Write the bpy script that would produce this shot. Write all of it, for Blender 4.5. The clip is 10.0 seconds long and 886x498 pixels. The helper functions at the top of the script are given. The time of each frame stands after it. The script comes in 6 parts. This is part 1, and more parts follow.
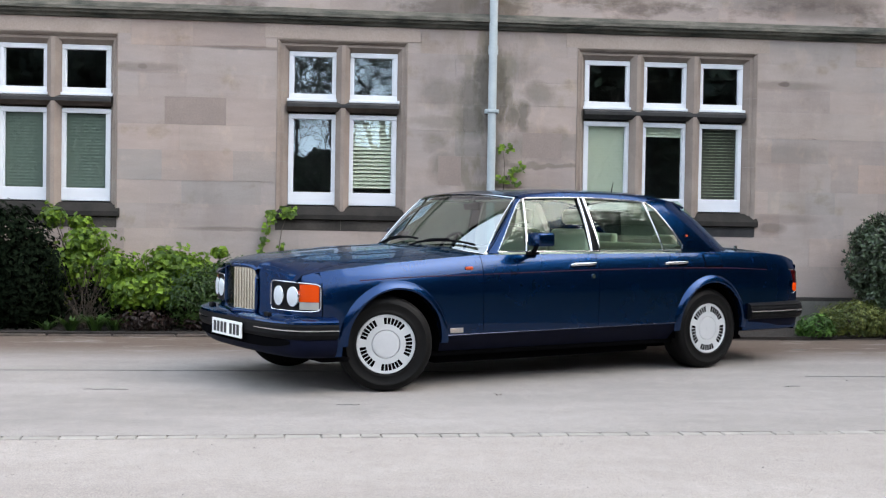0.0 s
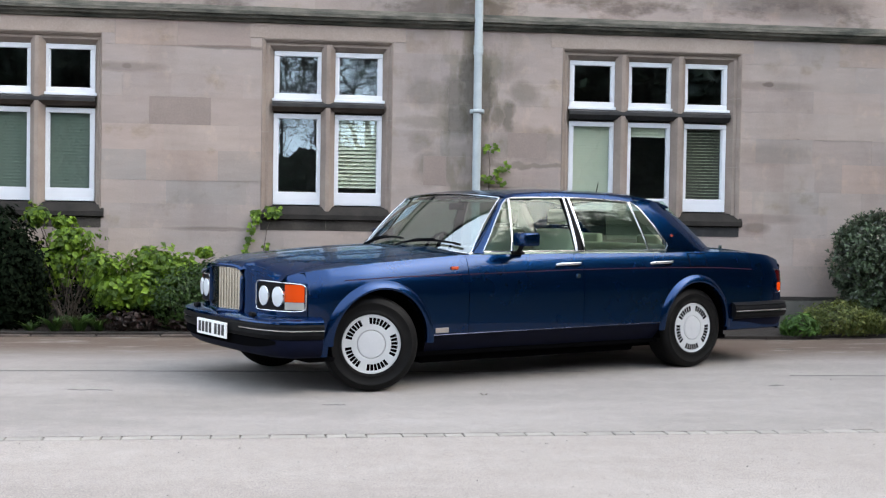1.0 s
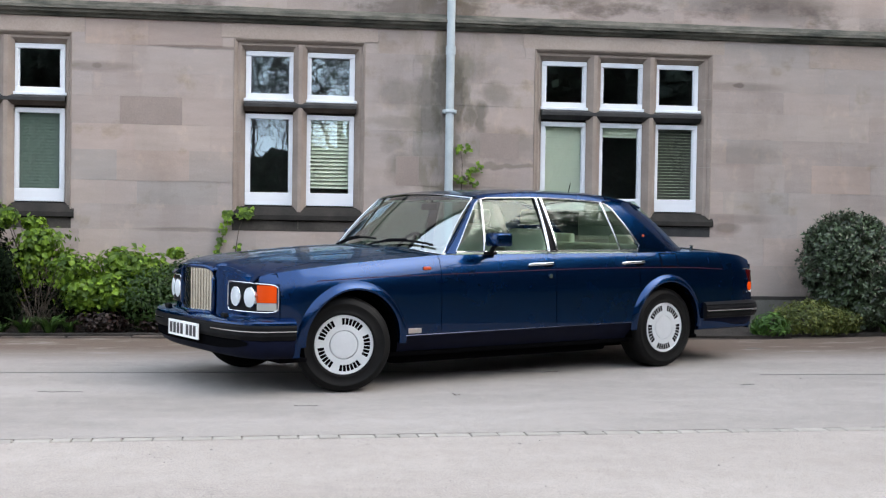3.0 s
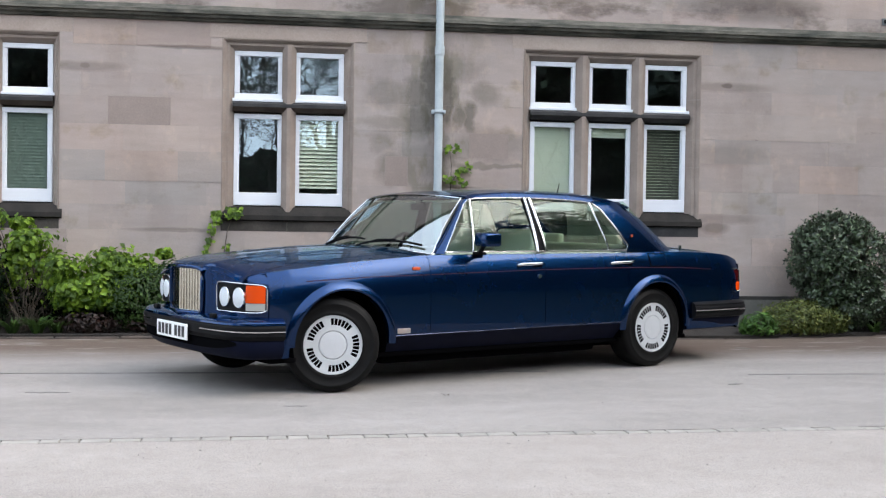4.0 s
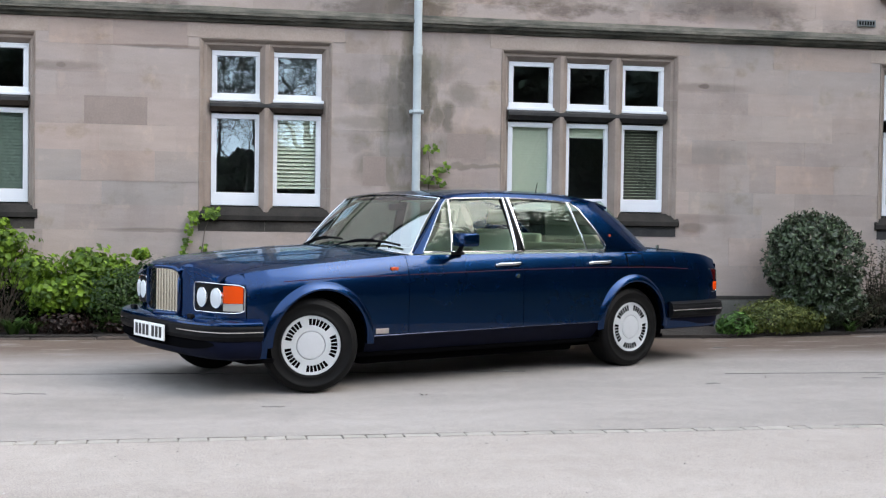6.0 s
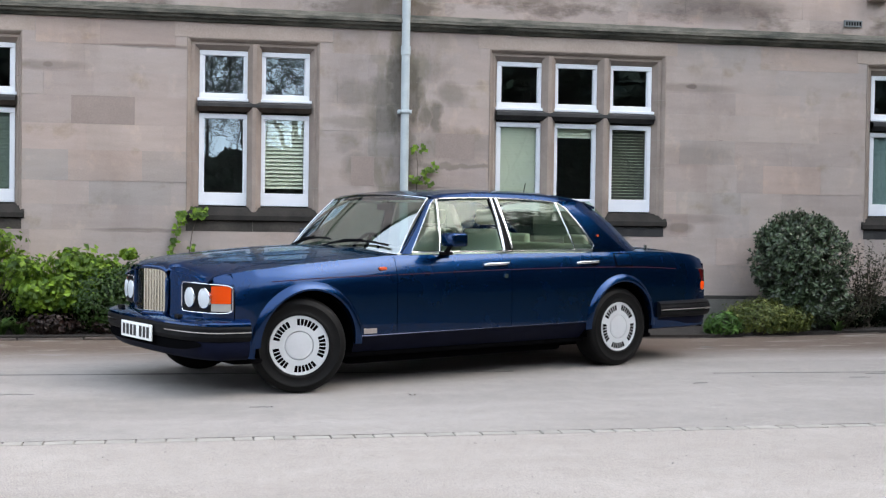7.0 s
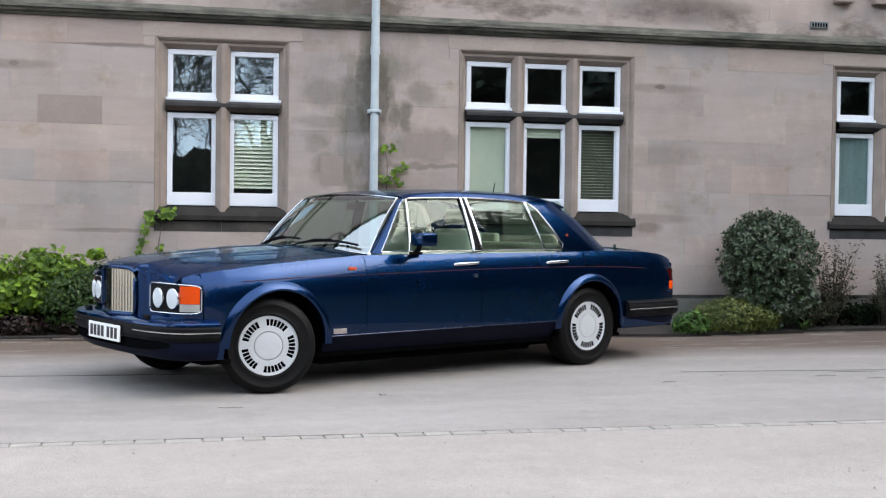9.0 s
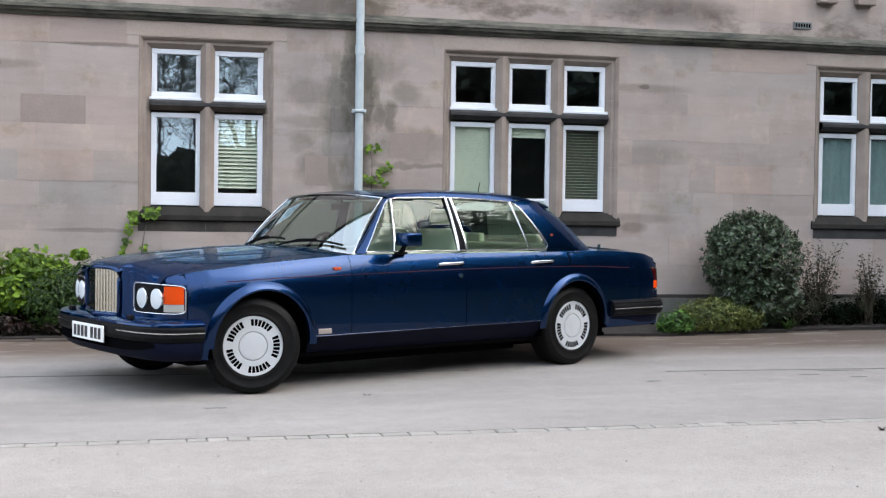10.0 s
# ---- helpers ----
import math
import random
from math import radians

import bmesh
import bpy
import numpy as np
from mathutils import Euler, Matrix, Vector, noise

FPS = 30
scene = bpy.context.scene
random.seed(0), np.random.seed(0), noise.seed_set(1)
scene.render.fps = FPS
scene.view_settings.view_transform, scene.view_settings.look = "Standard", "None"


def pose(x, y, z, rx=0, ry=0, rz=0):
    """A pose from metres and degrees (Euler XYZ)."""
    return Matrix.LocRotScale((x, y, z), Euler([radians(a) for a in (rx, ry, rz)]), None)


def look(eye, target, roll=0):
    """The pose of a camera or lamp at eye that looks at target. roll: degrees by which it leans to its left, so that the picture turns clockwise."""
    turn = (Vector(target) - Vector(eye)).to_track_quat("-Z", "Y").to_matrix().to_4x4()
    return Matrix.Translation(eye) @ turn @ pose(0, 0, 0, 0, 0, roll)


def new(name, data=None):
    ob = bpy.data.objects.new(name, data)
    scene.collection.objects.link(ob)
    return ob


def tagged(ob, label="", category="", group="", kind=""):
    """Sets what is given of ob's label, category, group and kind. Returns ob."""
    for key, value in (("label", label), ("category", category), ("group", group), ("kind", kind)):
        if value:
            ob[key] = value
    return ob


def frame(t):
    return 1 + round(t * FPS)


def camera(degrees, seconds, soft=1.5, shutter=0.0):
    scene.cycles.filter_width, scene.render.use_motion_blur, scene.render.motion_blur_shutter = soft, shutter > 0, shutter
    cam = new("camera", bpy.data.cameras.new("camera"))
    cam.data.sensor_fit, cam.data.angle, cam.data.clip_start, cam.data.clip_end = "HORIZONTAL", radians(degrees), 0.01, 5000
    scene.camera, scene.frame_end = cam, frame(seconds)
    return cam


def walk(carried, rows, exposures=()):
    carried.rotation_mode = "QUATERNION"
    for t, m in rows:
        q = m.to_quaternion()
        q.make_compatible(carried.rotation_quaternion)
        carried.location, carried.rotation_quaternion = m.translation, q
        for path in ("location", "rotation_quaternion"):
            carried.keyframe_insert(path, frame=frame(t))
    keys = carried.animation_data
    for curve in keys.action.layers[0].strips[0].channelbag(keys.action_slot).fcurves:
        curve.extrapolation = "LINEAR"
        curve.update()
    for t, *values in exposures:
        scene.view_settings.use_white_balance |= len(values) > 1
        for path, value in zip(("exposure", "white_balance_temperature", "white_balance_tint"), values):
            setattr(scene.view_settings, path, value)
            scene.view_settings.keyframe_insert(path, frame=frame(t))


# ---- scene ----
cam = camera(40.95, 10.0, soft=1.25)
EYE = (0.0, 0.0, 1.198)
# seconds, yaw, pitch, roll of a camera that pans on a tripod
ROWS = [
    (0.0, -5.754, -1.478, -0.970), (0.5, -6.107, -1.476, -0.960), (1.0, -6.461, -1.471, -0.949),
    (1.5, -6.867, -1.464, -0.938), (2.0, -7.210, -1.455, -0.926), (2.5, -7.514, -1.445, -0.914),
    (4.0, -8.314, -1.418, -0.884), (4.5, -8.600, -1.413, -0.876), (5.0, -8.857, -1.409, -0.869),
    (5.5, -9.114, -1.405, -0.862), (7.0, -9.936, -1.394, -0.840), (7.5, -10.285, -1.391, -0.832),
    (8.0, -10.649, -1.388, -0.825), (8.5, -11.021, -1.385, -0.817), (9.0, -11.396, -1.383, -0.808),
    (9.5, -11.763, -1.381, -0.797), (10.0, -12.128, -1.379, -0.786),
]
walk(cam, [(t, pose(*EYE, 90 + pitch, roll, yaw)) for t, yaw, pitch, roll in ROWS], exposures=[(0.0, 1.22), (10.0, 1.22)])

# ---- daylight: bright overcast ----
world = bpy.data.worlds.new("sky")
scene.world = world
world.use_nodes = True
wn, wl = world.node_tree.nodes, world.node_tree.links
sky = wn.new("ShaderNodeTexSky")
sky.sky_type, sky.sun_disc = "NISHITA", False
sky.sun_elevation, sky.sun_rotation = radians(45), radians(112)
sky.air_density, sky.dust_density, sky.ozone_density = 1.3, 6.0, 1.0
veil = wn.new("ShaderNodeMix")  # an even veil of bright cloud over the blue
veil.data_type = "RGBA"
veil.inputs[0].default_value, veil.inputs[7].default_value = 0.62, (10.55, 11.9, 13.6, 1)
wl.new(sky.outputs[0], veil.inputs[6])
wl.new(veil.outputs[2], wn["Background"].inputs[0])
wn["Background"].inputs[1].default_value = 0.15
sun = new("sun", bpy.data.lights.new("sun", "SUN"))
sun.data.energy, sun.data.angle, sun.data.color = 0.4, radians(45), (1.0, 0.98, 0.96)
sun.matrix_world = look((17.3, -8.4, 23), (0, 0, 0))


# ---- materials ----
def nodes(name, base=(0.5, 0.5, 0.5), rough=0.6, metal=0.0, **more):
    m = bpy.data.materials.new(name)
    m.use_nodes = True
    b = m.node_tree.nodes["Principled BSDF"]
    b.inputs["Base Color"].default_value = (*base, 1)
    b.inputs["Roughness"].default_value = rough
    b.inputs["Metallic"].default_value = metal
    for k, v in more.items():
        b.inputs[k.replace("_", " ")].default_value = v
    return m, m.node_tree.nodes, m.node_tree.links, b


def noise_node(n, l, scale, detail=4.0, rough=0.6, where="Object", stretch=None):
    tc = n.new("ShaderNodeTexCoord") if where != "World" else n.new("ShaderNodeNewGeometry")
    out = tc.outputs[where] if where != "World" else tc.outputs["Position"]
    if stretch:
        mp = n.new("ShaderNodeMapping")
        mp.inputs["Scale"].default_value = stretch
        l.new(out, mp.inputs[0])
        out = mp.outputs[0]
    t = n.new("ShaderNodeTexNoise")
    t.inputs["Scale"].default_value, t.inputs["Detail"].default_value, t.inputs["Roughness"].default_value = scale, detail, rough
    l.new(out, t.inputs["Vector"])
    return t.outputs["Fac"]


def ramp(n, l, fac, stops):
    r = n.new("ShaderNodeValToRGB")
    e = r.color_ramp.elements
    while len(e) < len(stops):
        e.new(0.5)
    for k, (p, c) in zip(e, stops):
        k.position, k.color = p, (*c, 1) if len(c) == 3 else c
    l.new(fac, r.inputs[0])
    return r.outputs[0]


def mix(n, l, kind, fac, a, b):
    x = n.new("ShaderNodeMix")
    x.data_type, x.blend_type = "RGBA", kind
    for sock, v in ((x.inputs[0], fac), (x.inputs[6], a), (x.inputs[7], b)):
        if isinstance(v, bpy.types.NodeSocket):
            l.new(v, sock)
        else:
            sock.default_value = v if isinstance(v, (int, float)) else (*v, 1)
    return x.outputs[2]


def bump(n, l, b, height, strength, dist=0.01):
    u = n.new("ShaderNodeBump")
    u.inputs["Strength"].default_value, u.inputs["Distance"].default_value = strength, dist
    l.new(height, u.inputs["Height"])
    l.new(u.outputs[0], b.inputs["Normal"])


def mottled(name, c0, c1, scale, rough=0.7, fine=None, bumps=0.3, dist=0.01, metal=0.0, per=None, spread=0.25, stretch=None, where="Object", amp=0.24):
    """Two scales of noise between two colours; per: 'object' or 'island' brightness from piece to piece."""
    m, n, l, b = nodes(name, c0, rough, metal)
    big = noise_node(n, l, scale, 5, 0.6, where, stretch)
    col = ramp(n, l, big, [(0.3, c0), (0.7, c1)])
    small = noise_node(n, l, fine or scale * 14, 6, 0.7, where)
    col = mix(n, l, "MULTIPLY", 0.8, col, ramp(n, l, small, [(0.25, (1 - amp,) * 3), (0.75, (1 + amp * 0.6,) * 3)]))
    if per:
        src = n.new("ShaderNodeObjectInfo").outputs["Random"] if per == "object" else n.new("ShaderNodeNewGeometry").outputs["Random Per Island"]
        lo, hi = 1 - spread, 1 + spread
        col = mix(n, l, "MULTIPLY", 1.0, col, ramp(n, l, src, [(0.0, (lo, lo, lo)), (1.0, (hi, hi, hi))]))
    l.new(col, b.inputs["Base Color"])
    bump(n, l, b, small, bumps, dist)
    return m


# x, z, half-width, half-height and depth of tone of old stains and worn hollows in the wall's face
SOOT_MARKS = (
    (1.75, 2.70, 0.10, 0.30, 1.0), (1.92, 2.58, 0.08, 0.36, 0.9), (1.58, 2.58, 0.14, 0.15, 0.8), (1.63, 2.28, 0.18, 0.17, 0.8),
    (1.23, 2.57, 0.17, 0.13, 0.5), (2.18, 2.31, 0.07, 0.16, 0.85), (2.05, 2.33, 0.06, 0.13, 0.7), (2.36, 2.60, 0.15, 0.11, 0.6),
    (2.42, 2.03, 0.38, 0.15, 0.5), (1.31, 1.75, 0.14, 0.15, 0.65), (1.86, 1.90, 0.07, 0.5, 0.8), (2.45, 1.80, 0.5, 0.03, 0.6),
    (1.20, 2.05, 0.12, 0.10, 0.4), (1.60, 1.80, 0.20, 0.22, 0.5), (1.30, 2.25, 0.35, 0.06, 0.4), (2.1, 2.85, 0.2, 0.12, 0.4),
)
# worn hollows without relief: their dark is put into the colour
HOLLOW_TONES = (
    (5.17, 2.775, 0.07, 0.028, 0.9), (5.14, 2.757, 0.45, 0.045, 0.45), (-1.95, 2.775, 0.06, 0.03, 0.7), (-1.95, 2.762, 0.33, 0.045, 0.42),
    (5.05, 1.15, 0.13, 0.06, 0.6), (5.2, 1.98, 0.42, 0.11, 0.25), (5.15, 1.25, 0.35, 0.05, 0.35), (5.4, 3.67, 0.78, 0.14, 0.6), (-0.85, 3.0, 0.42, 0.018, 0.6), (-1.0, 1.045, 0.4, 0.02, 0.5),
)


def marks(n, l, spots, wob_x, wob_z):
    """A mask of soft-edged uneven marks at places on the wall."""
    geo = n.new("ShaderNodeNewGeometry")
    wob, off, add = n.new("ShaderNodeTexNoise"), n.new("ShaderNodeVectorMath"), n.new("ShaderNodeVectorMath")
    wob.inputs["Scale"].default_value, wob.inputs["Detail"].default_value = 7.0, 5.0
    l.new(geo.outputs["Position"], wob.inputs["Vector"])
    off.operation, off.inputs[1].default_value, off.inputs[2].default_value = "MULTIPLY_ADD", (wob_x, 0.0, wob_z), (-wob_x / 2, 0.0, -wob_z / 2)
    l.new(wob.outputs["Color"], off.inputs[0])
    l.new(geo.outputs["Position"], add.inputs[0]), l.new(off.outputs[0], add.inputs[1])
    total = None
    for x, z, w, h, k in spots:
        mp, gr, sc = n.new("ShaderNodeMapping"), n.new("ShaderNodeTexGradient"), n.new("ShaderNodeMapRange")
        mp.vector_type = "POINT"
        mp.inputs["Scale"].default_value = (1 / (1.5 * w), 0.0, 1 / (1.5 * h))
        mp.inputs["Location"].default_value = (-x / (1.5 * w), 0.0, -z / (1.5 * h))
        gr.gradient_type = "SPHERICAL"
        l.new(add.outputs[0], mp.inputs[0]), l.new(mp.outputs[0], gr.inputs[0])
        sc.inputs["From Max"].default_value, sc.inputs["To Max"].default_value = 0.5, k
        l.new(gr.outputs["Fac"], sc.inputs[0])
        if total is None:
            total = sc.outputs[0]
        else:
            mx = n.new("ShaderNodeMath")
            mx.operation = "MAXIMUM"
            l.new(total, mx.inputs[0]), l.new(sc.outputs[0], mx.inputs[1])
            total = mx.outputs[0]
    return total


def stone_material(name="sandstone", tint=(1.01, 0.99, 1.01)):
    """Grey-pink sandstone ashlar: tone from block to block, bedding streaks, soot and damp stains."""
    m, n, l, b = nodes(name, (0.4, 0.33, 0.29), 0.85)
    info = n.new("ShaderNodeObjectInfo").outputs["Random"]
    tone = ramp(n, l, info, [(0.0, (0.298, 0.251, 0.226)), (0.15, (0.312, 0.264, 0.238)), (0.4, (0.332, 0.281, 0.251)), (0.65, (0.318, 0.276, 0.252)), (0.85, (0.352, 0.296, 0.260)), (1.0, (0.345, 0.281, 0.248))])
    tone = mix(n, l, "MULTIPLY", 1.0, tone, tint)
    bed = noise_node(n, l, 2.2, 5, 0.65, "World", (1.0, 1.0, 5.0))
    tone = mix(n, l, "MULTIPLY", 1.0, tone, ramp(n, l, bed, [(0.3, (0.92, 0.92, 0.92)), (0.7, (1.05, 1.05, 1.05))]))
    pale = noise_node(n, l, 0.55, 4, 0.55, "World", (1.0, 1.0, 1.6))
    tone = mix(n, l, "MULTIPLY", 1.0, tone, ramp(n, l, pale, [(0.36, (0.93, 0.955, 0.98)), (0.62, (1.07, 1.04, 1.02))]))
    stain = noise_node(n, l, 0.9, 6, 0.62, "World", (1.5, 1.5, 0.7))
    tone = mix(n, l, "MULTIPLY", 1.0, tone, ramp(n, l, stain, [(0.32, (0.87, 0.86, 0.85)), (0.48, (1.0, 1.0, 1.0))]))
    worn = noise_node(n, l, 1.6, 7, 0.72, "World", (1.2, 1.0, 7.0))
    tone = mix(n, l, "MULTIPLY", 1.0, tone, ramp(n, l, worn, [(0.26, (0.55, 0.53, 0.52)), (0.34, (1.0, 1.0, 1.0))]))
    blot = noise_node(n, l, 2.4, 6, 0.6, "World", (1.0, 1.0, 1.3))
    tone = mix(n, l, "MULTIPLY", 1.0, tone, ramp(n, l, blot, [(0.30, (0.84, 0.83, 0.76)), (0.40, (1.0, 1.0, 1.0)), (0.62, (1.0, 1.0, 1.0)), (0.72, (1.10, 1.07, 1.03))]))
    # soot in uneven patches over the ledge of the string course
    geo_, sep_ = n.new("ShaderNodeNewGeometry"), n.new("ShaderNodeSeparateXYZ")
    l.new(geo_.outputs["Position"], sep_.inputs[0])
    fade = n.new("ShaderNodeMapRange")
    fade.inputs["From Min"].default_value, fade.inputs["From Max"].default_value = 3.62, 3.86
    fade.inputs["To Min"].default_value, fade.inputs["To Max"].default_value = 1.0, 0.0
    l.new(sep_.outputs[2], fade.inputs[0])
    both = n.new("ShaderNodeMath")
    both.operation = "MINIMUM"
    ov = n.new("ShaderNodeMath")
    ov.operation, ov.inputs[1].default_value = "GREATER_THAN", 3.43
    l.new(sep_.outputs[2], ov.inputs[0])
    l.new(fade.outputs[0], both.inputs[0]), l.new(ov.outputs[0], both.inputs[1])
    soot = ramp(n, l, noise_node(n, l, 1.1, 7, 0.68, "World", (0.8, 1, 1.6)), [(0.40, (1, 1, 1)), (0.52, (0, 0, 0))])
    tone = mix(n, l, "MIX", mix(n, l, "MULTIPLY", 1.0, both.outputs[0], soot), tone, mix(n, l, "MULTIPLY", 1.0, tone, (0.46, 0.44, 0.42)))
    # damp, algae-dark streaks down both sides of the rainwater pipe
    geo, sep = n.new("ShaderNodeNewGeometry"), n.new("ShaderNodeSeparateXYZ")
    l.new(geo.outputs["Position"], sep.inputs[0])
    d, a = n.new("ShaderNodeMath"), n.new("ShaderNodeMath")
    d.operation, a.operation = "SUBTRACT", "ABSOLUTE"
    l.new(sep.outputs[0], d.inputs[0])
    d.inputs[1].default_value = 1.80
    l.new(d.outputs[0], a.inputs[0])
    near = ramp(n, l, a.outputs[0], [(0.05, (1, 1, 1)), (0.62, (0, 0, 0))])
    streak = ramp(n, l, noise_node(n, l, 2.6, 5, 0.65, "World", (2.2, 1, 0.9)), [(0.46, (0, 0, 0)), (0.58, (1, 1, 1))])
    tone = mix(n, l, "MIX", mix(n, l, "MULTIPLY", 1.0, near, streak), tone, mix(n, l, "MULTIPLY", 1.0, tone, (0.68, 0.69, 0.59)))
    tone = mix(n, l, "MIX", marks(n, l, SOOT_MARKS, 0.22, 0.16), tone, mix(n, l, "MULTIPLY", 1.0, tone, (0.44, 0.45, 0.41)))
    tone = mix(n, l, "MIX", marks(n, l, HOLLOW_TONES, 0.12, 0.03), tone, mix(n, l, "MULTIPLY", 1.0, tone, (0.36, 0.33, 0.31)))
    # pale, rubbed patches of fresher stone
    fresh = ramp(n, l, noise_node(n, l, 3.4, 6, 0.66, "World", (1.3, 1, 1.0)), [(0.57, (0, 0, 0)), (0.66, (1, 1, 1))])
    tone = mix(n, l, "MIX", fresh, tone, mix(n, l, "MULTIPLY", 1.0, tone, (1.13, 1.10, 1.06)))
    grain = noise_node(n, l, 90, 4, 0.7, "World")
    tone = mix(n, l, "MULTIPLY", 0.7, tone, ramp(n, l, grain, [(0.3, (0.80, 0.80, 0.80)), (0.7, (1.04, 1.04, 1.04))]))
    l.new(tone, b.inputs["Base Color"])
    h = mix(n, l, "MIX", 0.35, noise_node(n, l, 22, 5, 0.7, "World"), grain)
    bump(n, l, b, h, 0.35, 0.012)
    return m


def paint_material(name, base, rough=0.35):
    """Metallic lacquer: dark blue flake under a clear, sky-mirroring coat."""
    m, n, l, b = nodes(name, base, rough, 0.92)
    b.inputs["Specular IOR Level"].default_value = 0.1
    b.inputs["Specular Tint"].default_value = (0.16, 0.58, 0.95, 1)
    fl = noise_node(n, l, 2200, 1, 0.5)
    l.new(mix(n, l, "MULTIPLY", 0.5, base, ramp(n, l, fl, [(0.3, (0.7, 0.7, 0.7)), (0.7, (1.3, 1.3, 1.3))])), b.inputs["Base Color"])
    b.inputs["Coat Weight"].default_value, b.inputs["Coat Roughness"].default_value = 0.6, 0.03
    b.inputs["Coat IOR"].default_value = 1.42
    dust = noise_node(n, l, 3, 5, 0.6)
    l.new(ramp(n, l, dust, [(0.3, (rough, rough, rough)), (0.8, (rough + 0.06,) * 3)]), b.inputs["Roughness"])
    return m


def pane_material(name, tint, ior=1.5, wave=0.0, shine=(0.9, 0.96, 1.0)):
    """Clear glass: see-through, with a gloss that grows at grazing view."""
    m, n, l, b = nodes(name)
    n.remove(b)
    tr, gl, mx = n.new("ShaderNodeBsdfTransparent"), n.new("ShaderNodeBsdfGlossy"), n.new("ShaderNodeMixShader")
    lw, pw, fr = n.new("ShaderNodeLayerWeight"), n.new("ShaderNodeMath"), n.new("ShaderNodeMath")
    tr.inputs[0].default_value = (*tint, 1)
    gl.inputs[0].default_value = (*shine, 1)
    gl.inputs["Roughness"].default_value = 0.01
    f0 = ((ior - 1) / (ior + 1)) ** 2
    pw.operation, pw.inputs[1].default_value = "POWER", 5.0
    fr.operation, fr.inputs[1].default_value, fr.inputs[2].default_value = "MULTIPLY_ADD", 1 - f0, f0
    l.new(lw.outputs["Facing"], pw.inputs[0]), l.new(pw.outputs[0], fr.inputs[0])
    if wave:
        u = n.new("ShaderNodeBump")
        u.inputs["Strength"].default_value, u.inputs["Distance"].default_value = wave, 0.05
        l.new(noise_node(n, l, 2.5, 2, 0.5), u.inputs["Height"])
        l.new(u.outputs[0], gl.inputs["Normal"])
    l.new(fr.outputs[0], mx.inputs[0]), l.new(tr.outputs[0], mx.inputs[1]), l.new(gl.outputs[0], mx.inputs[2])
    l.new(mx.outputs[0], n["Material Output"].inputs[0])
    return m


def leaf_material(name, c0, c1, rough=0.5, thin=0.25, gloss=0.3):
    m, n, l, b = nodes(name, c0, rough)
    b.inputs["Specular IOR Level"].default_value = gloss
    isl = n.new("ShaderNodeNewGeometry").outputs["Random Per Island"]
    l.new(ramp(n, l, isl, [(0.0, c0), (0.45, tuple(p * 0.65 + q * 0.35 for p, q in zip(c0, c1))), (0.85, c1), (1.0, tuple(min(1, v * 1.3) for v in c1))]), b.inputs["Base Color"])
    t, mx = n.new("ShaderNodeBsdfTranslucent"), n.new("ShaderNodeMixShader")
    t.inputs[0].default_value = (*c1, 1)
    mx.inputs[0].default_value = thin
    l.new(b.outputs[0], mx.inputs[1]), l.new(t.outputs[0], mx.inputs[2])
    l.new(mx.outputs[0], n["Material Output"].inputs[0])
    return m


STONE = stone_material()
STONE_GREY = stone_material("cool grey sandstone", (0.93, 0.94, 0.965))
STONE_ROSE = stone_material("rose sandstone", (1.02, 0.955, 0.945))
DRESSED = mottled("dressed sandstone", (0.205, 0.160, 0.136), (0.29, 0.236, 0.202), 3.0, 0.85, 60, 0.3, 0.008, where="World", amp=0.14)
BROWNSTONE = mottled("brown-grey sandstone", (0.225, 0.178, 0.158), (0.262, 0.210, 0.186), 3.0, 0.85, 60, 0.3, 0.008, where="World")
PINK = mottled("pinkish lintel sandstone", (0.325, 0.258, 0.222), (0.375, 0.305, 0.265), 2.5, 0.85, 60, 0.3, 0.008, where="World")
APRON = mottled("near-black stone under the sill", (0.036, 0.033, 0.030), (0.095, 0.083, 0.074), 2.5, 0.9, 50, 0.4, 0.01, where="World")
# transom stones are coloured darker to hold the shade of their soffit and sill
SOFFIT = mottled("brown transom soffit stone with its shade", (0.06, 0.047, 0.040), (0.105, 0.083, 0.071), 4, 0.85, 50, 0.3, 0.008, where="World")
TRANSOM = mottled("slate-grey transom stone", (0.030, 0.030, 0.032), (0.058, 0.056, 0.056), 4, 0.85, 50, 0.3, 0.008, where="World")
SILLSTONE = mottled("weathered sill stone", (0.01764, 0.01676, 0.01588), (0.03352, 0.02999, 0.02734), 5.0, 0.85, 50, 0.4, 0.01, where="World")
CORNICE = mottled("lichened string course", (0.018, 0.021, 0.016), (0.125, 0.115, 0.095), 2.2, 0.9, 30, 0.5, 0.015, where="World", stretch=(1.6, 1, 7))
SLATE = mottled("dark roof slate", (0.022, 0.024, 0.027), (0.05, 0.053, 0.058), 3, 0.7, 30, 0.4, 0.01)
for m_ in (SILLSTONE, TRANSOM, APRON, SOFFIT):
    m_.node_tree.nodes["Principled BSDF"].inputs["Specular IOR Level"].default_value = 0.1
VENT = mottled("lead-grey vent", (0.10, 0.11, 0.115), (0.15, 0.16, 0.165), 9, 0.6)
PLINTHSTONE = mottled("damp dark plinth stone", (0.075, 0.074, 0.066), (0.15, 0.138, 0.122), 3.0, 0.9, 40, 0.4, 0.01, where="World")
MORTAR = mottled("mortar", (0.25, 0.218, 0.198), (0.33, 0.288, 0.258), 5.0, 0.95)
WHITE = mottled("white gloss paint", (0.630, 0.645, 0.690), (0.680, 0.695, 0.735), 4.0, 0.4, 60, 0.08, 0.003, amp=0.03)
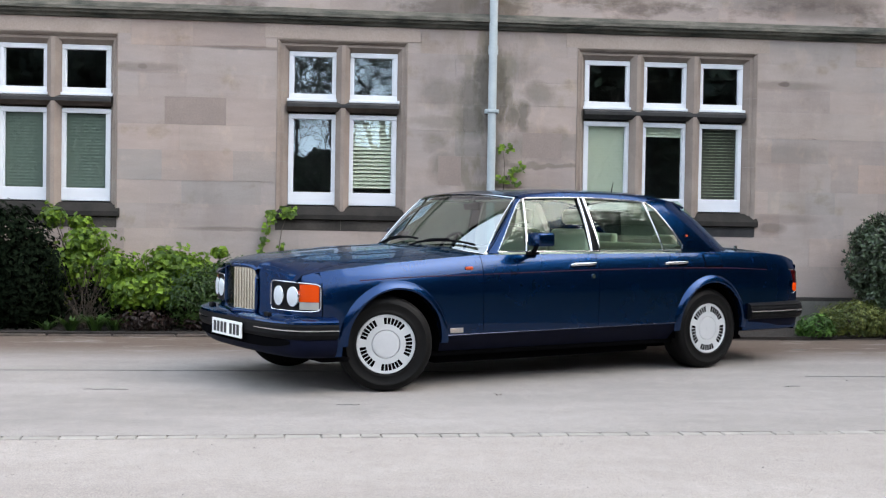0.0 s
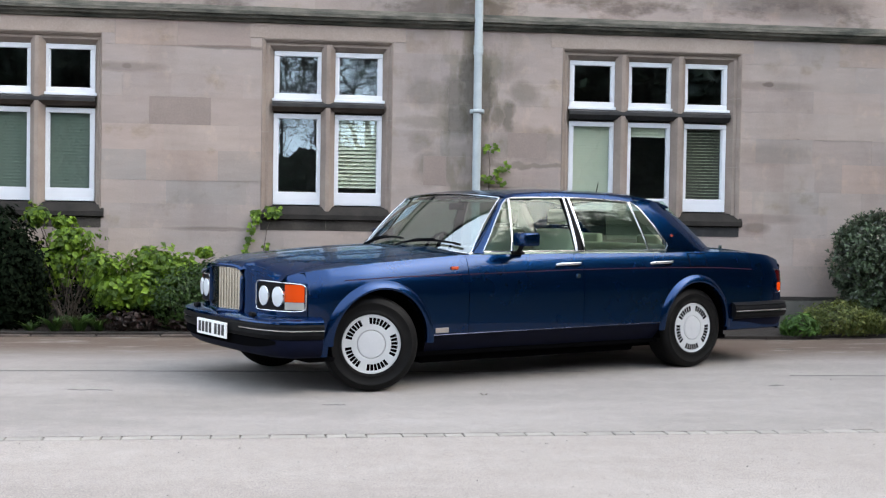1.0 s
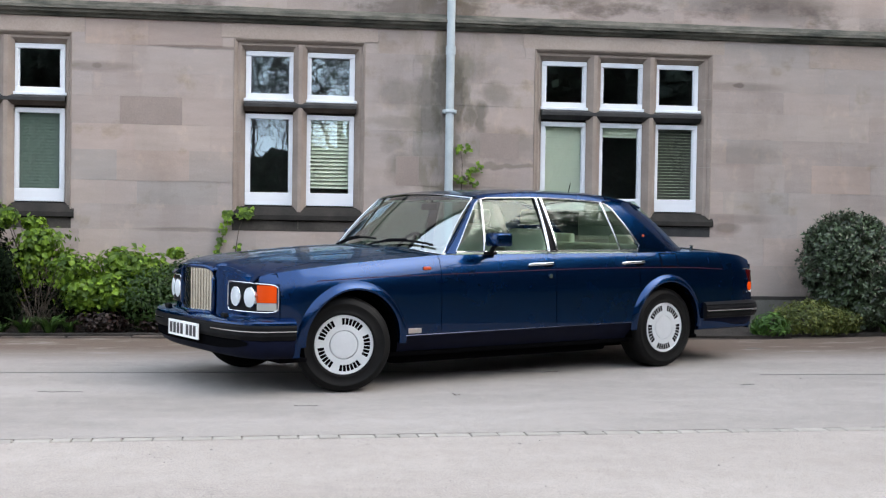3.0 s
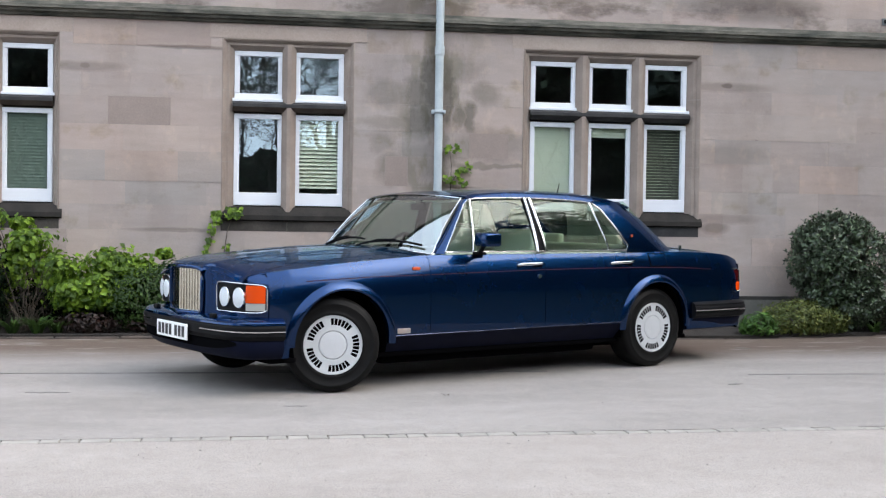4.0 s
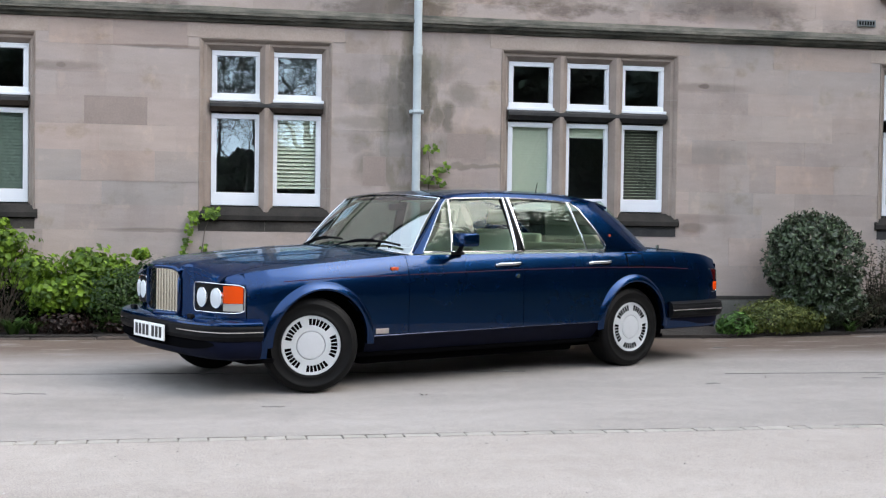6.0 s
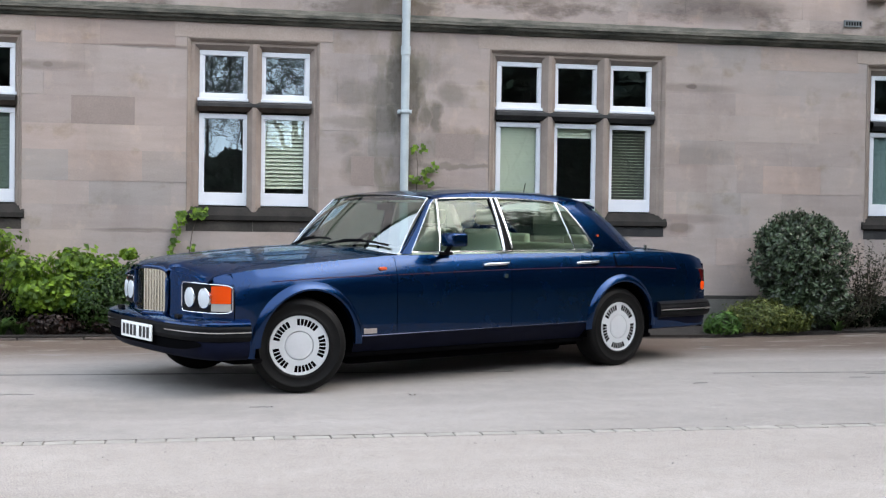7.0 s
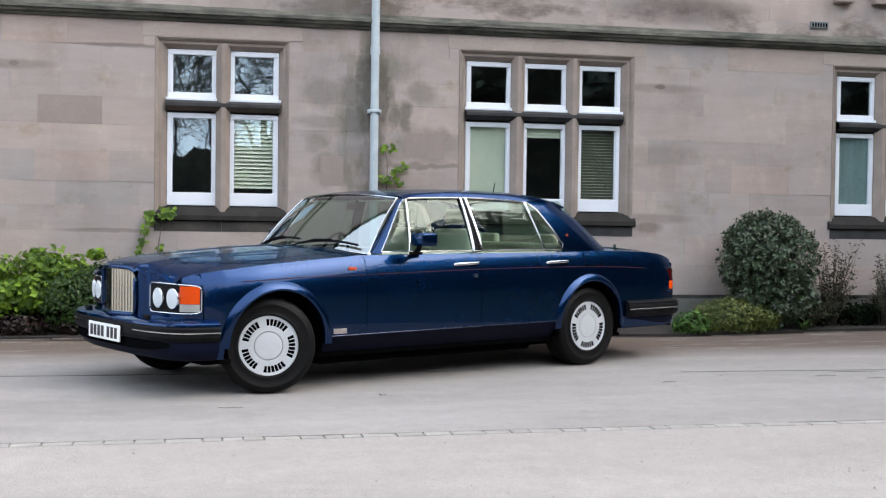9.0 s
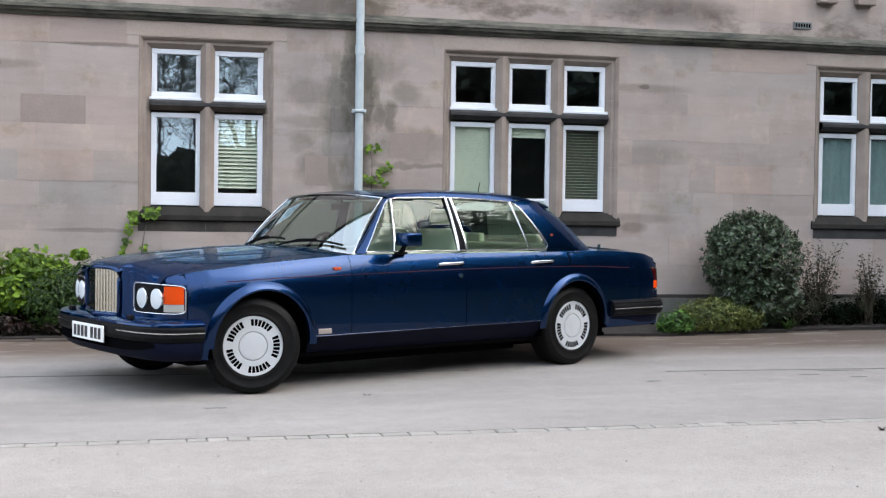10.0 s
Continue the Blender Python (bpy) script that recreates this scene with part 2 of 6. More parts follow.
PIPE = mottled("grey painted iron", (0.3326, 0.3789, 0.4066), (0.425, 0.4712, 0.4898), 6.0, 0.5, 50, 0.2, 0.004, amp=0.1)
ROOM = mottled("dim plaster", (0.22, 0.22, 0.209), (0.286, 0.286, 0.264), 2.0, 0.9)
BLIND_G = mottled("green-grey blind", (0.2002, 0.2618, 0.2156), (0.2464, 0.308, 0.2541), 3.0, 0.6, amp=0.05)
BLIND_C = mottled("cream blind", (0.66, 0.70, 0.55), (0.72, 0.76, 0.60), 3.0, 0.6, amp=0.05)
FROST = mottled("net curtain", (0.15, 0.225, 0.225), (0.21, 0.295, 0.29), 2.0, 0.8, stretch=(6, 1, 0.5))
PANE = pane_material("window glass", (0.92, 0.95, 0.94), 3.0, 0.010, (0.74, 0.90, 1.0))
SCREEN = pane_material("laminated windscreen glass", (0.46, 0.56, 0.50), 2.9)
CARGLASS = pane_material("tinted car glass", (0.50, 0.60, 0.53), 1.6, 0.0, (0.80, 0.90, 0.86))
PAINT = paint_material("dark blue metallic paint", (0.0030, 0.0208, 0.075), 0.24)
# body blue darkened: shade low on the car is put into this colour
VALANCE = mottled("dark blue paint with low shade", (0.0022, 0.0032, 0.011), (0.004, 0.0058, 0.018), 6, 0.6, 90, 0.1, 0.002)
VALANCE.node_tree.nodes["Principled BSDF"].inputs["Specular IOR Level"].default_value = 0.07
CHROME = nodes("bright chrome", (0.60, 0.60, 0.61), 0.14, 1.0)[0]
STEEL = nodes("polished grille steel", (0.64, 0.60, 0.50), 0.16, 1.0)[0]
BLACKRUB = mottled("black rubber", (0.00462, 0.00462, 0.00539), (0.00924, 0.00924, 0.01001), 8, 0.55, 80, 0.1, 0.002)
TYRE = mottled("tyre rubber", (0.003, 0.003, 0.0033), (0.0075, 0.0072, 0.007), 5, 0.55, 60, 0.2, 0.003)
for m_, gloss_ in ((BLACKRUB, 0.06), (TYRE, 0.12)):
    m_.node_tree.nodes["Principled BSDF"].inputs["Specular IOR Level"].default_value = gloss_
SATIN = nodes("satin bright moulding", (0.055, 0.065, 0.11), 0.25, 0.9)[0]
DARK = nodes("dark underside", (0.003, 0.003, 0.0035), 0.9, 0.0, Specular_IOR_Level=0.0)[0]
SILVER = mottled("silver wheel paint", (0.4624, 0.476, 0.4964), (0.5168, 0.5304, 0.5508), 6, 0.4, 60, 0.03, 0.001, 0.2, amp=0.04)
CREAM = mottled("cream leather", (0.74, 0.72, 0.62), (0.82, 0.80, 0.70), 5, 0.5, 60, 0.15, 0.003, amp=0.1)
CARPET = mottled("dark carpet", (0.03, 0.03, 0.035), (0.05, 0.05, 0.055), 8, 0.95)
WOODTRIM = mottled("dark interior trim", (0.03, 0.028, 0.028), (0.05, 0.045, 0.04), 8, 0.5)
REPEATER = nodes("small red-orange lens", (0.42, 0.055, 0.012), 0.3)[0]
ORANGE = nodes("orange indicator lens", (0.60, 0.055, 0.003), 0.25, 0.0, Specular_IOR_Level=0.2)[0]
CLEARLENS = nodes("ribbed clear lens", (0.36, 0.36, 0.34), 0.25, 0.3)[0]
LAMPLENS, ln_, ll_, lb_ = nodes("fluted headlamp lens", (0.72, 0.76, 0.80), 0.3, 0.3)
flute = ln_.new("ShaderNodeTexWave")
flute.bands_direction = "Y"
flute.inputs["Scale"].default_value, flute.inputs["Distortion"].default_value = 28.0, 0.0
ll_.new(ln_.new("ShaderNodeTexCoord").outputs["Object"], flute.inputs["Vector"])
bump(ln_, ll_, lb_, flute.outputs["Fac"], 0.6, 0.004)
REDLENS = nodes("red tail lens", (0.040, 0.002, 0.003), 0.2, 0.0, Specular_IOR_Level=0.3)[0]
PINSTRIPE = nodes("red coachline", (0.036, 0.003, 0.012), 0.45)[0]
PLATE = nodes("white reflective plate", (0.80, 0.80, 0.78), 0.4)[0]
BLACKINK = nodes("black lettering", (0.01, 0.01, 0.012), 0.5)[0]
BADGE = nodes("brushed badge", (0.42, 0.37, 0.35), 0.35, 0.7)[0]


def road_material(name, c0, c1, worn, dirt=False):
    """Worn asphalt with embedded stones, broad tyre-worn patches and stains."""
    m, n, l, b = nodes(name, c0, 0.9)
    big = noise_node(n, l, 0.7, 6, 0.6, "World", (0.5, 1.6, 1))
    col = ramp(n, l, big, [(0.3, c0), (0.7, c1)])
    mid = noise_node(n, l, 6, 6, 0.7, "World")
    col = mix(n, l, "MULTIPLY", 1.0, col, ramp(n, l, mid, [(0.3, (0.88, 0.88, 0.88)), (0.7, (1.06, 1.06, 1.06))]))
    if dirt:
        # brown earth washed out of the bed over the edge of the drive
        geo, sep = n.new("ShaderNodeNewGeometry"), n.new("ShaderNodeSeparateXYZ")
        l.new(geo.outputs["Position"], sep.inputs[0])
        off = n.new("ShaderNodeMapRange")
        off.inputs["From Min"].default_value, off.inputs["From Max"].default_value = 9.9, 10.9
        l.new(sep.outputs[1], off.inputs[0])
        spots = ramp(n, l, noise_node(n, l, 2.2, 6, 0.7, "World", (0.7, 1.8, 1)), [(0.29, (0, 0, 0)), (0.46, (1, 1, 1))])
        col = mix(n, l, "MIX", mix(n, l, "MULTIPLY", 1.0, off.outputs[0], spots), col, (0.085, 0.060, 0.046))
    grit = noise_node(n, l, 120, 3, 0.8, "World")
    col = mix(n, l, "MULTIPLY", 1.0, col, ramp(n, l, grit, [(0.34, (worn, worn, worn)), (0.5, (1, 1, 1)), (0.66, (1.35, 1.34, 1.31))]))
    pits = noise_node(n, l, 38, 2, 0.5, "World", (0.7, 1.3, 1))
    col = mix(n, l, "MULTIPLY", 1.0, col, ramp(n, l, pits, [(0.24, (0.68, 0.67, 0.66)), (0.34, (0.96, 0.96, 0.96)), (0.5, (1, 1, 1)), (0.66, (1.05, 1.05, 1.04)), (0.74, (1.2, 1.18, 1.15))]))
    l.new(col, b.inputs["Base Color"])
    bump(n, l, b, grit, 0.5, 0.006)
    return m


ROAD = road_material("worn tarmac", (0.184, 0.166, 0.156), (0.246, 0.224, 0.212), 0.74, True)
GRAVEL = road_material("gravel-dressed surface", (0.226, 0.199, 0.184), (0.275, 0.246, 0.228), 0.55)
SETT = mottled("granite setts", (0.212, 0.196, 0.178), (0.268, 0.248, 0.226), 9, 0.85, 70, 0.4, 0.006, per="object", spread=0.09, where="World")
PEBBLE = mottled("loose grit", (0.15, 0.138, 0.126), (0.32, 0.30, 0.28), 9, 0.85, 70, 0.2, 0.002, per="island", spread=0.45)
SEAM = mottled("grey seam filler", (0.085, 0.080, 0.075), (0.15, 0.143, 0.136), 5, 0.9)
JOINT = mottled("dirty joint", (0.135, 0.122, 0.104), (0.20, 0.182, 0.158), 12, 0.95)
KERB = mottled("brown edging stone", (0.026, 0.020, 0.016), (0.085, 0.062, 0.050), 6, 0.9, 60, 0.4, 0.008, per="object", spread=0.2, where="World")
SOIL = mottled("dark soil", (0.00882, 0.00637, 0.0049), (0.02205, 0.01568, 0.01176), 6, 0.95, 50, 0.8, 0.03)
BARK = mottled("grey-brown bark", (0.05, 0.04, 0.032), (0.11, 0.09, 0.07), 12, 0.9, 60, 0.5, 0.01)
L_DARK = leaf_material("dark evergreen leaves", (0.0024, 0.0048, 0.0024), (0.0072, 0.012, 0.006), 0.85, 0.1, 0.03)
L_LIME = leaf_material("lime green leaves", (0.016, 0.044, 0.006), (0.175, 0.28, 0.026), 0.5, 0.35)
L_FRESH = leaf_material("fresh green leaves", (0.020, 0.055, 0.012), (0.085, 0.17, 0.035), 0.5, 0.3)
L_MID = leaf_material("mid green leaves", (0.012, 0.030, 0.007), (0.045, 0.085, 0.018), 0.5, 0.3)
L_BAY = leaf_material("grey-green glossy leaves", (0.005, 0.011, 0.0055), (0.066, 0.098, 0.050), 0.38, 0.12, 0.4)
L_GOLD = leaf_material("yellow-edged leaves", (0.030, 0.050, 0.010), (0.13, 0.145, 0.036), 0.5, 0.25)
L_RED = leaf_material("dark red leaves", (0.007, 0.003, 0.0025), (0.020, 0.008, 0.006), 0.5, 0.2)
L_DULL = leaf_material("dull olive twig leaves", (0.010, 0.012, 0.006), (0.040, 0.040, 0.020), 0.6, 0.15, 0.2)
STEM = mottled("dark brown stems", (0.030, 0.022, 0.016), (0.060, 0.045, 0.032), 12, 0.9)
L_WOOD = leaf_material("woodland foliage", (0.01035, 0.01552, 0.008624), (0.0276, 0.03622, 0.01725), 0.6, 0.1)

FARWOOD = mottled("far woods", (0.016, 0.021, 0.014), (0.036, 0.046, 0.028), 0.8, 0.95, 4, 0.6, 0.2)


# ---- mesh helpers ----
def mesh_of(name, verts, faces, mats=(), smooth=False):
    me = bpy.data.meshes.new(name)
    me.from_pydata([tuple(v) for v in verts], [], faces)
    for m in mats:
        me.materials.append(m)
    if smooth:
        me.polygons.foreach_set("use_smooth", [True] * len(me.polygons))
    me.update()
    return me


def part(name, bm, material, parent, label="", smooth=False):
    """Links a bmesh, or a ready mesh, as one mesh object under its thing or part."""
    if isinstance(bm, bmesh.types.BMesh):
        me = bpy.data.meshes.new(name)
        bmesh.ops.recalc_face_normals(bm, faces=bm.faces)
        bm.to_mesh(me)
        bm.free()
        me.materials.append(material)
        if smooth:
            me.polygons.foreach_set("use_smooth", [True] * len(me.polygons))
            me.set_sharp_from_angle(angle=radians(38))
    else:
        me = bm
        if not me.materials:
            me.materials.append(material)
    ob = new(name, me)
    ob.parent = parent
    if label:
        ob["label"] = label
    return ob


def facing(ob, way=None, centre=None):
    """Turns an open sheet's faces to look one way, or away from a centre."""
    me = ob.data
    t = sum(p.area * p.normal.dot(Vector(way) if way else p.center - Vector(centre)) for p in me.polygons)
    if t < 0:
        me.flip_normals()
    return ob


def empty(name, m, label, category, group="", kind=""):
    ob = new(name)
    ob.matrix_world = m
    return tagged(ob, label, category, group, kind)


def box(bm, x0, x1, y0, y1, z0, z1, bevel=0.0, seg=2):
    r = bmesh.ops.create_cube(bm, size=1.0)
    bmesh.ops.scale(bm, vec=(x1 - x0, y1 - y0, z1 - z0), verts=r["verts"])
    bmesh.ops.translate(bm, vec=((x0 + x1) / 2, (y0 + y1) / 2, (z0 + z1) / 2), verts=r["verts"])
    if bevel:
        es = list({e for v in r["verts"] for e in v.link_edges})
        bmesh.ops.bevel(bm, geom=es, offset=bevel, segments=seg, affect="EDGES", profile=0.6)
    return bm


def boxm(*a, **k):
    return box(bmesh.new(), *a, **k)


def tube(points, radius, seg=10, closed=False, taper=1.0, flat=1.0):
    """A tube of round section along points."""
    pts = [Vector(p) for p in points]
    bm, rings, k = bmesh.new(), [], len(pts)
    for i, p in enumerate(pts):
        a, b = pts[i - 1 if (i or closed) else 0], pts[(i + 1) % k if closed else min(i + 1, k - 1)]
        d = (b - a).normalized()
        s = d.cross(Vector((0, 0, 1)))
        s = (s if s.length > 0.05 else d.cross(Vector((0, 1, 0)))).normalized()
        t = s.cross(d)
        r = radius * (1 + (taper - 1) * i / max(1, k - 1))
        rings.append([bm.verts.new(p + s * r * math.cos(q) + t * r * flat * math.sin(q)) for q in (math.tau * j / seg for j in range(seg))])
    for i in range(k if closed else k - 1):
        a, b = rings[i], rings[(i + 1) % k]
        for j in range(seg):
            bm.faces.new((a[j], a[(j + 1) % seg], b[(j + 1) % seg], b[j]))
    if not closed:
        bm.faces.new(rings[0][::-1]), bm.faces.new(rings[-1])
    return bm


def sheet(fn, nu, nv, thick=0.0):
    """A quad sheet from fn(s, t), both 0 to 1; with thickness along the normal when thick is given."""
    bm = bmesh.new()
    g = [[bm.verts.new(fn(i / nu, j / nv)) for j in range(nv + 1)] for i in range(nu + 1)]
    for i in range(nu):
        for j in range(nv):
            q = (g[i][j], g[i + 1][j], g[i + 1][j + 1], g[i][j + 1])
            if len({tuple(round(c, 6) for c in v.co) for v in q}) == 4:
                bm.faces.new(q)
    if thick:
        bmesh.ops.recalc_face_normals(bm, faces=bm.faces)
        bmesh.ops.solidify(bm, geom=bm.faces[:], thickness=thick)
    return bm


def curve(points):
    """A smooth function through (x, y) points."""
    xs, ys = [p[0] for p in points], [p[1] for p in points]
    n = len(xs)
    d = [(ys[i + 1] - ys[i]) / (xs[i + 1] - xs[i]) for i in range(n - 1)]
    g = [d[0]] + [0.0 if d[i - 1] * d[i] <= 0 else 2 * d[i - 1] * d[i] / (d[i - 1] + d[i]) for i in range(1, n - 1)] + [d[-1]]

    def at(x):
        if x <= xs[0]:
            return ys[0]
        if x >= xs[-1]:
            return ys[-1]
        i = max(k for k in range(n - 1) if xs[k] <= x)
        h = xs[i + 1] - xs[i]
        t = (x - xs[i]) / h
        return (1 + 2 * t) * (1 - t) ** 2 * ys[i] + t * (1 - t) ** 2 * h * g[i] + t * t * (3 - 2 * t) * ys[i + 1] + t * t * (t - 1) * h * g[i + 1]
    return at


def strip(path, profile, closed=False):
    """Sweeps a profile of (out, up) along a plan path of (point, outward normal)."""
    bm = bmesh.new()
    rows = [[bm.verts.new(p + n * o + Vector((0, 0, u))) for o, u in profile] for p, n in path]
    k = len(profile)
    for a, b in zip(rows, rows[1:]):
        for j in range(k):
            bm.faces.new((a[j], a[(j + 1) % k], b[(j + 1) % k], b[j]))
    bm.faces.new(rows[0]), bm.faces.new(rows[-1][::-1])
    return bm


# ---- ground ----
def slab(name, pts, z, mat, label, category, depth=0.05):
    n = len(pts)
    v = [(x, y, z) for x, y in pts] + [(x, y, z - depth) for x, y in pts]
    f = [tuple(range(n)), tuple(range(2 * n - 1, n - 1, -1))] + [(i, n + i, n + (i + 1) % n, (i + 1) % n) for i in range(n)]
    return tagged(new(name, mesh_of(name, v, f, [mat])), label, category, kind="structure")


def sett_y(x):
    return 6.432 + 0.0285 * (x - 0.6)


def bed_y(x):
    return BED(x)


BED = curve([(-12, 11.62), (-3, 11.70), (-1, 11.74), (2, 11.70), (4.8, 11.72), (5.8, 11.93), (7.9, 12.30), (12, 12.5)])
xs = [-12 + 0.5 * i for i in range(49)]
ground = slab("ground", [(-300, -300), (300, -300), (300, 300), (-300, 300)], -0.06, ROAD, "broad dull ground reaching to the horizon", "ground")
pave = slab("pavement", [(-60, -40), (60, -40), (60, sett_y(60)), (-60, sett_y(-60))], 0.0, GRAVEL, "pale gravel-dressed forecourt surface", "pavement", 0.055)
roadway = slab("road", [(-60, sett_y(-60) + 0.12), (60, sett_y(60) + 0.12), (60, 12.3), (12, 12.5)] + [(x, bed_y(x)) for x in reversed(xs)] + [(-60, 11.6)], 0.0, ROAD, "worn grey tarmac drive with faint seams", "road", 0.055)
bed_pts = [(x, bed_y(x) + 0.06) for x in xs]
bedsoil = slab("flower_bed", bed_pts + [(12, 13.02), (-12, 13.02)], 0.035, SOIL, "narrow dark soil bed along the wall", "flower bed", 0.09)

channel = slab("gutter_joint", [(-60, sett_y(-60)), (60, sett_y(60)), (60, sett_y(60) + 0.12), (-60, sett_y(-60) + 0.12)], -0.012, JOINT, "dirty mortar channel under the row of setts", "paving", 0.04)


def chamfered(w, d, h, c, seed):
    """A stone block with a chamfered, slightly uneven top; its back is left open."""
    r = random.Random(seed)
    j = lambda s: r.uniform(-s, s)
    lo = [(-w / 2, -d / 2, -h), (w / 2, -d / 2, -h), (w / 2, d / 2, -h), (-w / 2, d / 2, -h)]
    mid = [(x, y, -c) for x, y, _ in lo]
    top = [((abs(x) - c) * (1 if x > 0 else -1) + j(c * 0.4), (abs(y) - c) * (1 if y > 0 else -1) + j(c * 0.3), j(c * 0.25)) for x, y, _ in lo]
    f = [(0, 1, 5, 4), (1, 2, 6, 5), (2, 3, 7, 6), (3, 0, 4, 7), (4, 5, 9, 8), (5, 6, 10, 9), (6, 7, 11, 10), (7, 4, 8, 11), (8, 9, 10, 11)]
    return lo + mid + top, f


SETT_W = (0.105, 0.125, 0.15, 0.19, 0.098)
sett_meshes = [mesh_of("sett", *chamfered(w, 0.086, 0.03, 0.005, i), [SETT]) for i, w in enumerate(SETT_W)]
x = -4.2
rs = random.Random(5)
while x < 8.4:
    i = rs.randrange(5)
    w = SETT_W[i]
    ob = part("sett", sett_meshes[i], SETT, channel)
    ob.matrix_basis = pose(x + w / 2, sett_y(x + w / 2) + 0.058 + rs.uniform(-0.004, 0.004), 0.002 + rs.uniform(-0.0015, 0.0015), rs.uniform(-1, 1), rs.uniform(-0.7, 0.7), 1.6 + rs.uniform(-1, 1))
    x += w + rs.uniform(0.004, 0.008)

kerb_line = slab("kerb", [(x, bed_y(x) + 0.004) for x in xs] + [(x, bed_y(x) + 0.058) for x in reversed(xs)], -0.008, JOINT, "low brown stone edging between the drive and the bed", "kerb", 0.05)
kerb_meshes = [mesh_of("edging_stone", *chamfered(0.60, 0.07, 0.06, 0.012, 50 + i), [KERB]) for i in range(4)]
x = -5.7
while x < 10.5:
    y0, y1 = bed_y(x), bed_y(x + 0.61)
    ob = part("edging_stone", kerb_meshes[rs.randrange(4)], KERB, kerb_line)
    ob.matrix_basis = pose(x + 0.305, (y0 + y1) / 2 + 0.03, (0.022 if x < 3.0 else 0.004) + rs.uniform(-0.006, 0.006), 0, rs.uniform(-0.5, 0.5), math.degrees(math.atan2(y1 - y0, 0.61)))
    x += 0.612
# seams where the tarmac was laid in strips
for name, y, dy, x0, x1 in (("tarmac_seam", 9.19, 0.0, -8, 2.2), ("tarmac_seam", 8.98, -0.03, 3.8, 12)):
    pts = [(x0 + (x1 - x0) * i / 40, y + dy * i / 20 + 0.012 * noise.noise((i * 0.7, y, 0))) for i in range(41)]
    slab(name, pts + [(a, b + 0.022) for a, b in reversed(pts)], 0.003, SEAM, "dark seam between strips of tarmac", "road seam", 0.004)

# short cracks and scuffed hollows in the tarmac
rs = random.Random(61)
for x0, x1, y, w in ((4.80, 4.98, 8.67, 0.06), (5.06, 5.50, 8.88, 0.05), (5.15, 5.30, 8.50, 0.05), (3.40, 3.52, 8.43, 0.05), (4.46, 4.62, 10.88, 0.10), (0.1, 0.25, 7.55, 0.02), (-1.6, -1.3, 8.2, 0.03)):
    pts = [(x0 + (x1 - x0) * i / 12, y + 0.03 * noise.noise((i * 0.5, x0, 3))) for i in range(13)]
    slab("tarmac_scuff", pts + [(a, b + w * math.sin(math.pi * i / 12) ** 0.6 * rs.uniform(0.5, 1.0)) for i, (a, b) in reversed(list(enumerate(pts)))], 0.0025, SEAM, "dark scuffed hollow in the tarmac", "road scuff", 0.003)

# ---- the building's wall ----
WALL = 13.0
COURSES = (0.37, 0.72, 1.04, 1.31, 1.56, 1.885, 2.16, 2.457, 2.71, 3.0, 3.275)
UPPER = (3.44, 3.60, 3.90, 4.18, 4.46, 4.76, 5.04, 5.32, 5.6, 5.9, 6.18, 6.46, 6.74, 7.02, 7.3, 7.6, 7.9, 8.2, 8.5, 8.8, 9.1, 9.4)
# name, outer x0, x1 of the stone opening, x spans of its lights
WINDOWS = (
    ("window_1", -3.64, -2.205, ((-3.455, -2.945), (-2.817, -2.290))),
    ("window_2", -0.522, 0.897, ((-0.393, 0.131), (0.259, 0.790))),
    ("window_3", 2.781, 4.849, ((2.888, 3.415), (3.548, 4.070), (4.200, 4.714))),
    ("window_4", 7.340, 8.77, ((7.455, 7.960), (8.102, 8.620))),
)
Z_SILL, Z_HEAD = 1.31, 3.115
X0, X1, TOP = -9.0, 14.0, 9.4


def wall_boxes():
    bm = bmesh.new()
    y0, y1 = WALL + 0.004, WALL + 0.45
    box(bm, X0, X1, y0, y1, -0.1, 1.15)
    box(bm, X0, X1, y0, y1, Z_HEAD, TOP)
    edges = [X0] + [v for w in WINDOWS for v in (w[1], w[2])] + [X1]
    for a, b in zip(edges[::2], edges[1::2]):
        box(bm, a, b, y0, y1, 1.15, Z_HEAD)
    return bm


wall = part("wall_north", wall_boxes(), MORTAR, None)
tagged(wall, "weathered grey-pink sandstone ashlar wall with stained courses", "wall", kind="structure")


def ashlar(x0, x1, z0, z1, seed, proud=0.0):
    """One wall stone: arrised face, back open."""
    v, f = chamfered(x1 - x0, z1 - z0, 0.008, 0.0005, seed)
    cx, cz = (x0 + x1) / 2, (z0 + z1) / 2
    return [(cx + a, WALL - proud - c, cz + b) for a, b, c in v], [q[::-1] for q in f]


# upright joints, course by course, in the stretch that the drive looks at
JOINTS = {
    3.0: (-2.07, -1.42, -0.64, 1.04, 1.74, 2.67, 4.975, 6.0, 7.23), 2.71: (-1.58, -1.07, 1.42, 1.82, 2.12, 2.32, 5.53, 6.19),
    2.457: (-1.99, -1.48, -0.72, 1.087, 1.51, 1.82, 2.06, 5.70, 6.5), 2.16: (-1.71, -1.06, 1.515, 1.82, 1.97, 2.22, 5.87, 6.75),
    1.885: (-1.55, -0.756, 1.427, 1.82, 2.18, 2.62, 5.03, 5.70, 6.41, 7.18), 1.56: (-1.737, -0.98, 1.245, 1.50, 1.82, 2.35, 5.366, 5.732, 6.06, 6.78),
    1.31: (-1.86, -1.525, -0.676, 1.617, 2.2, 5.0, 5.44, 5.79, 6.30), 1.04: (-1.90, -0.87, 1.3, 2.0, 5.14, 5.9, 6.6),
}
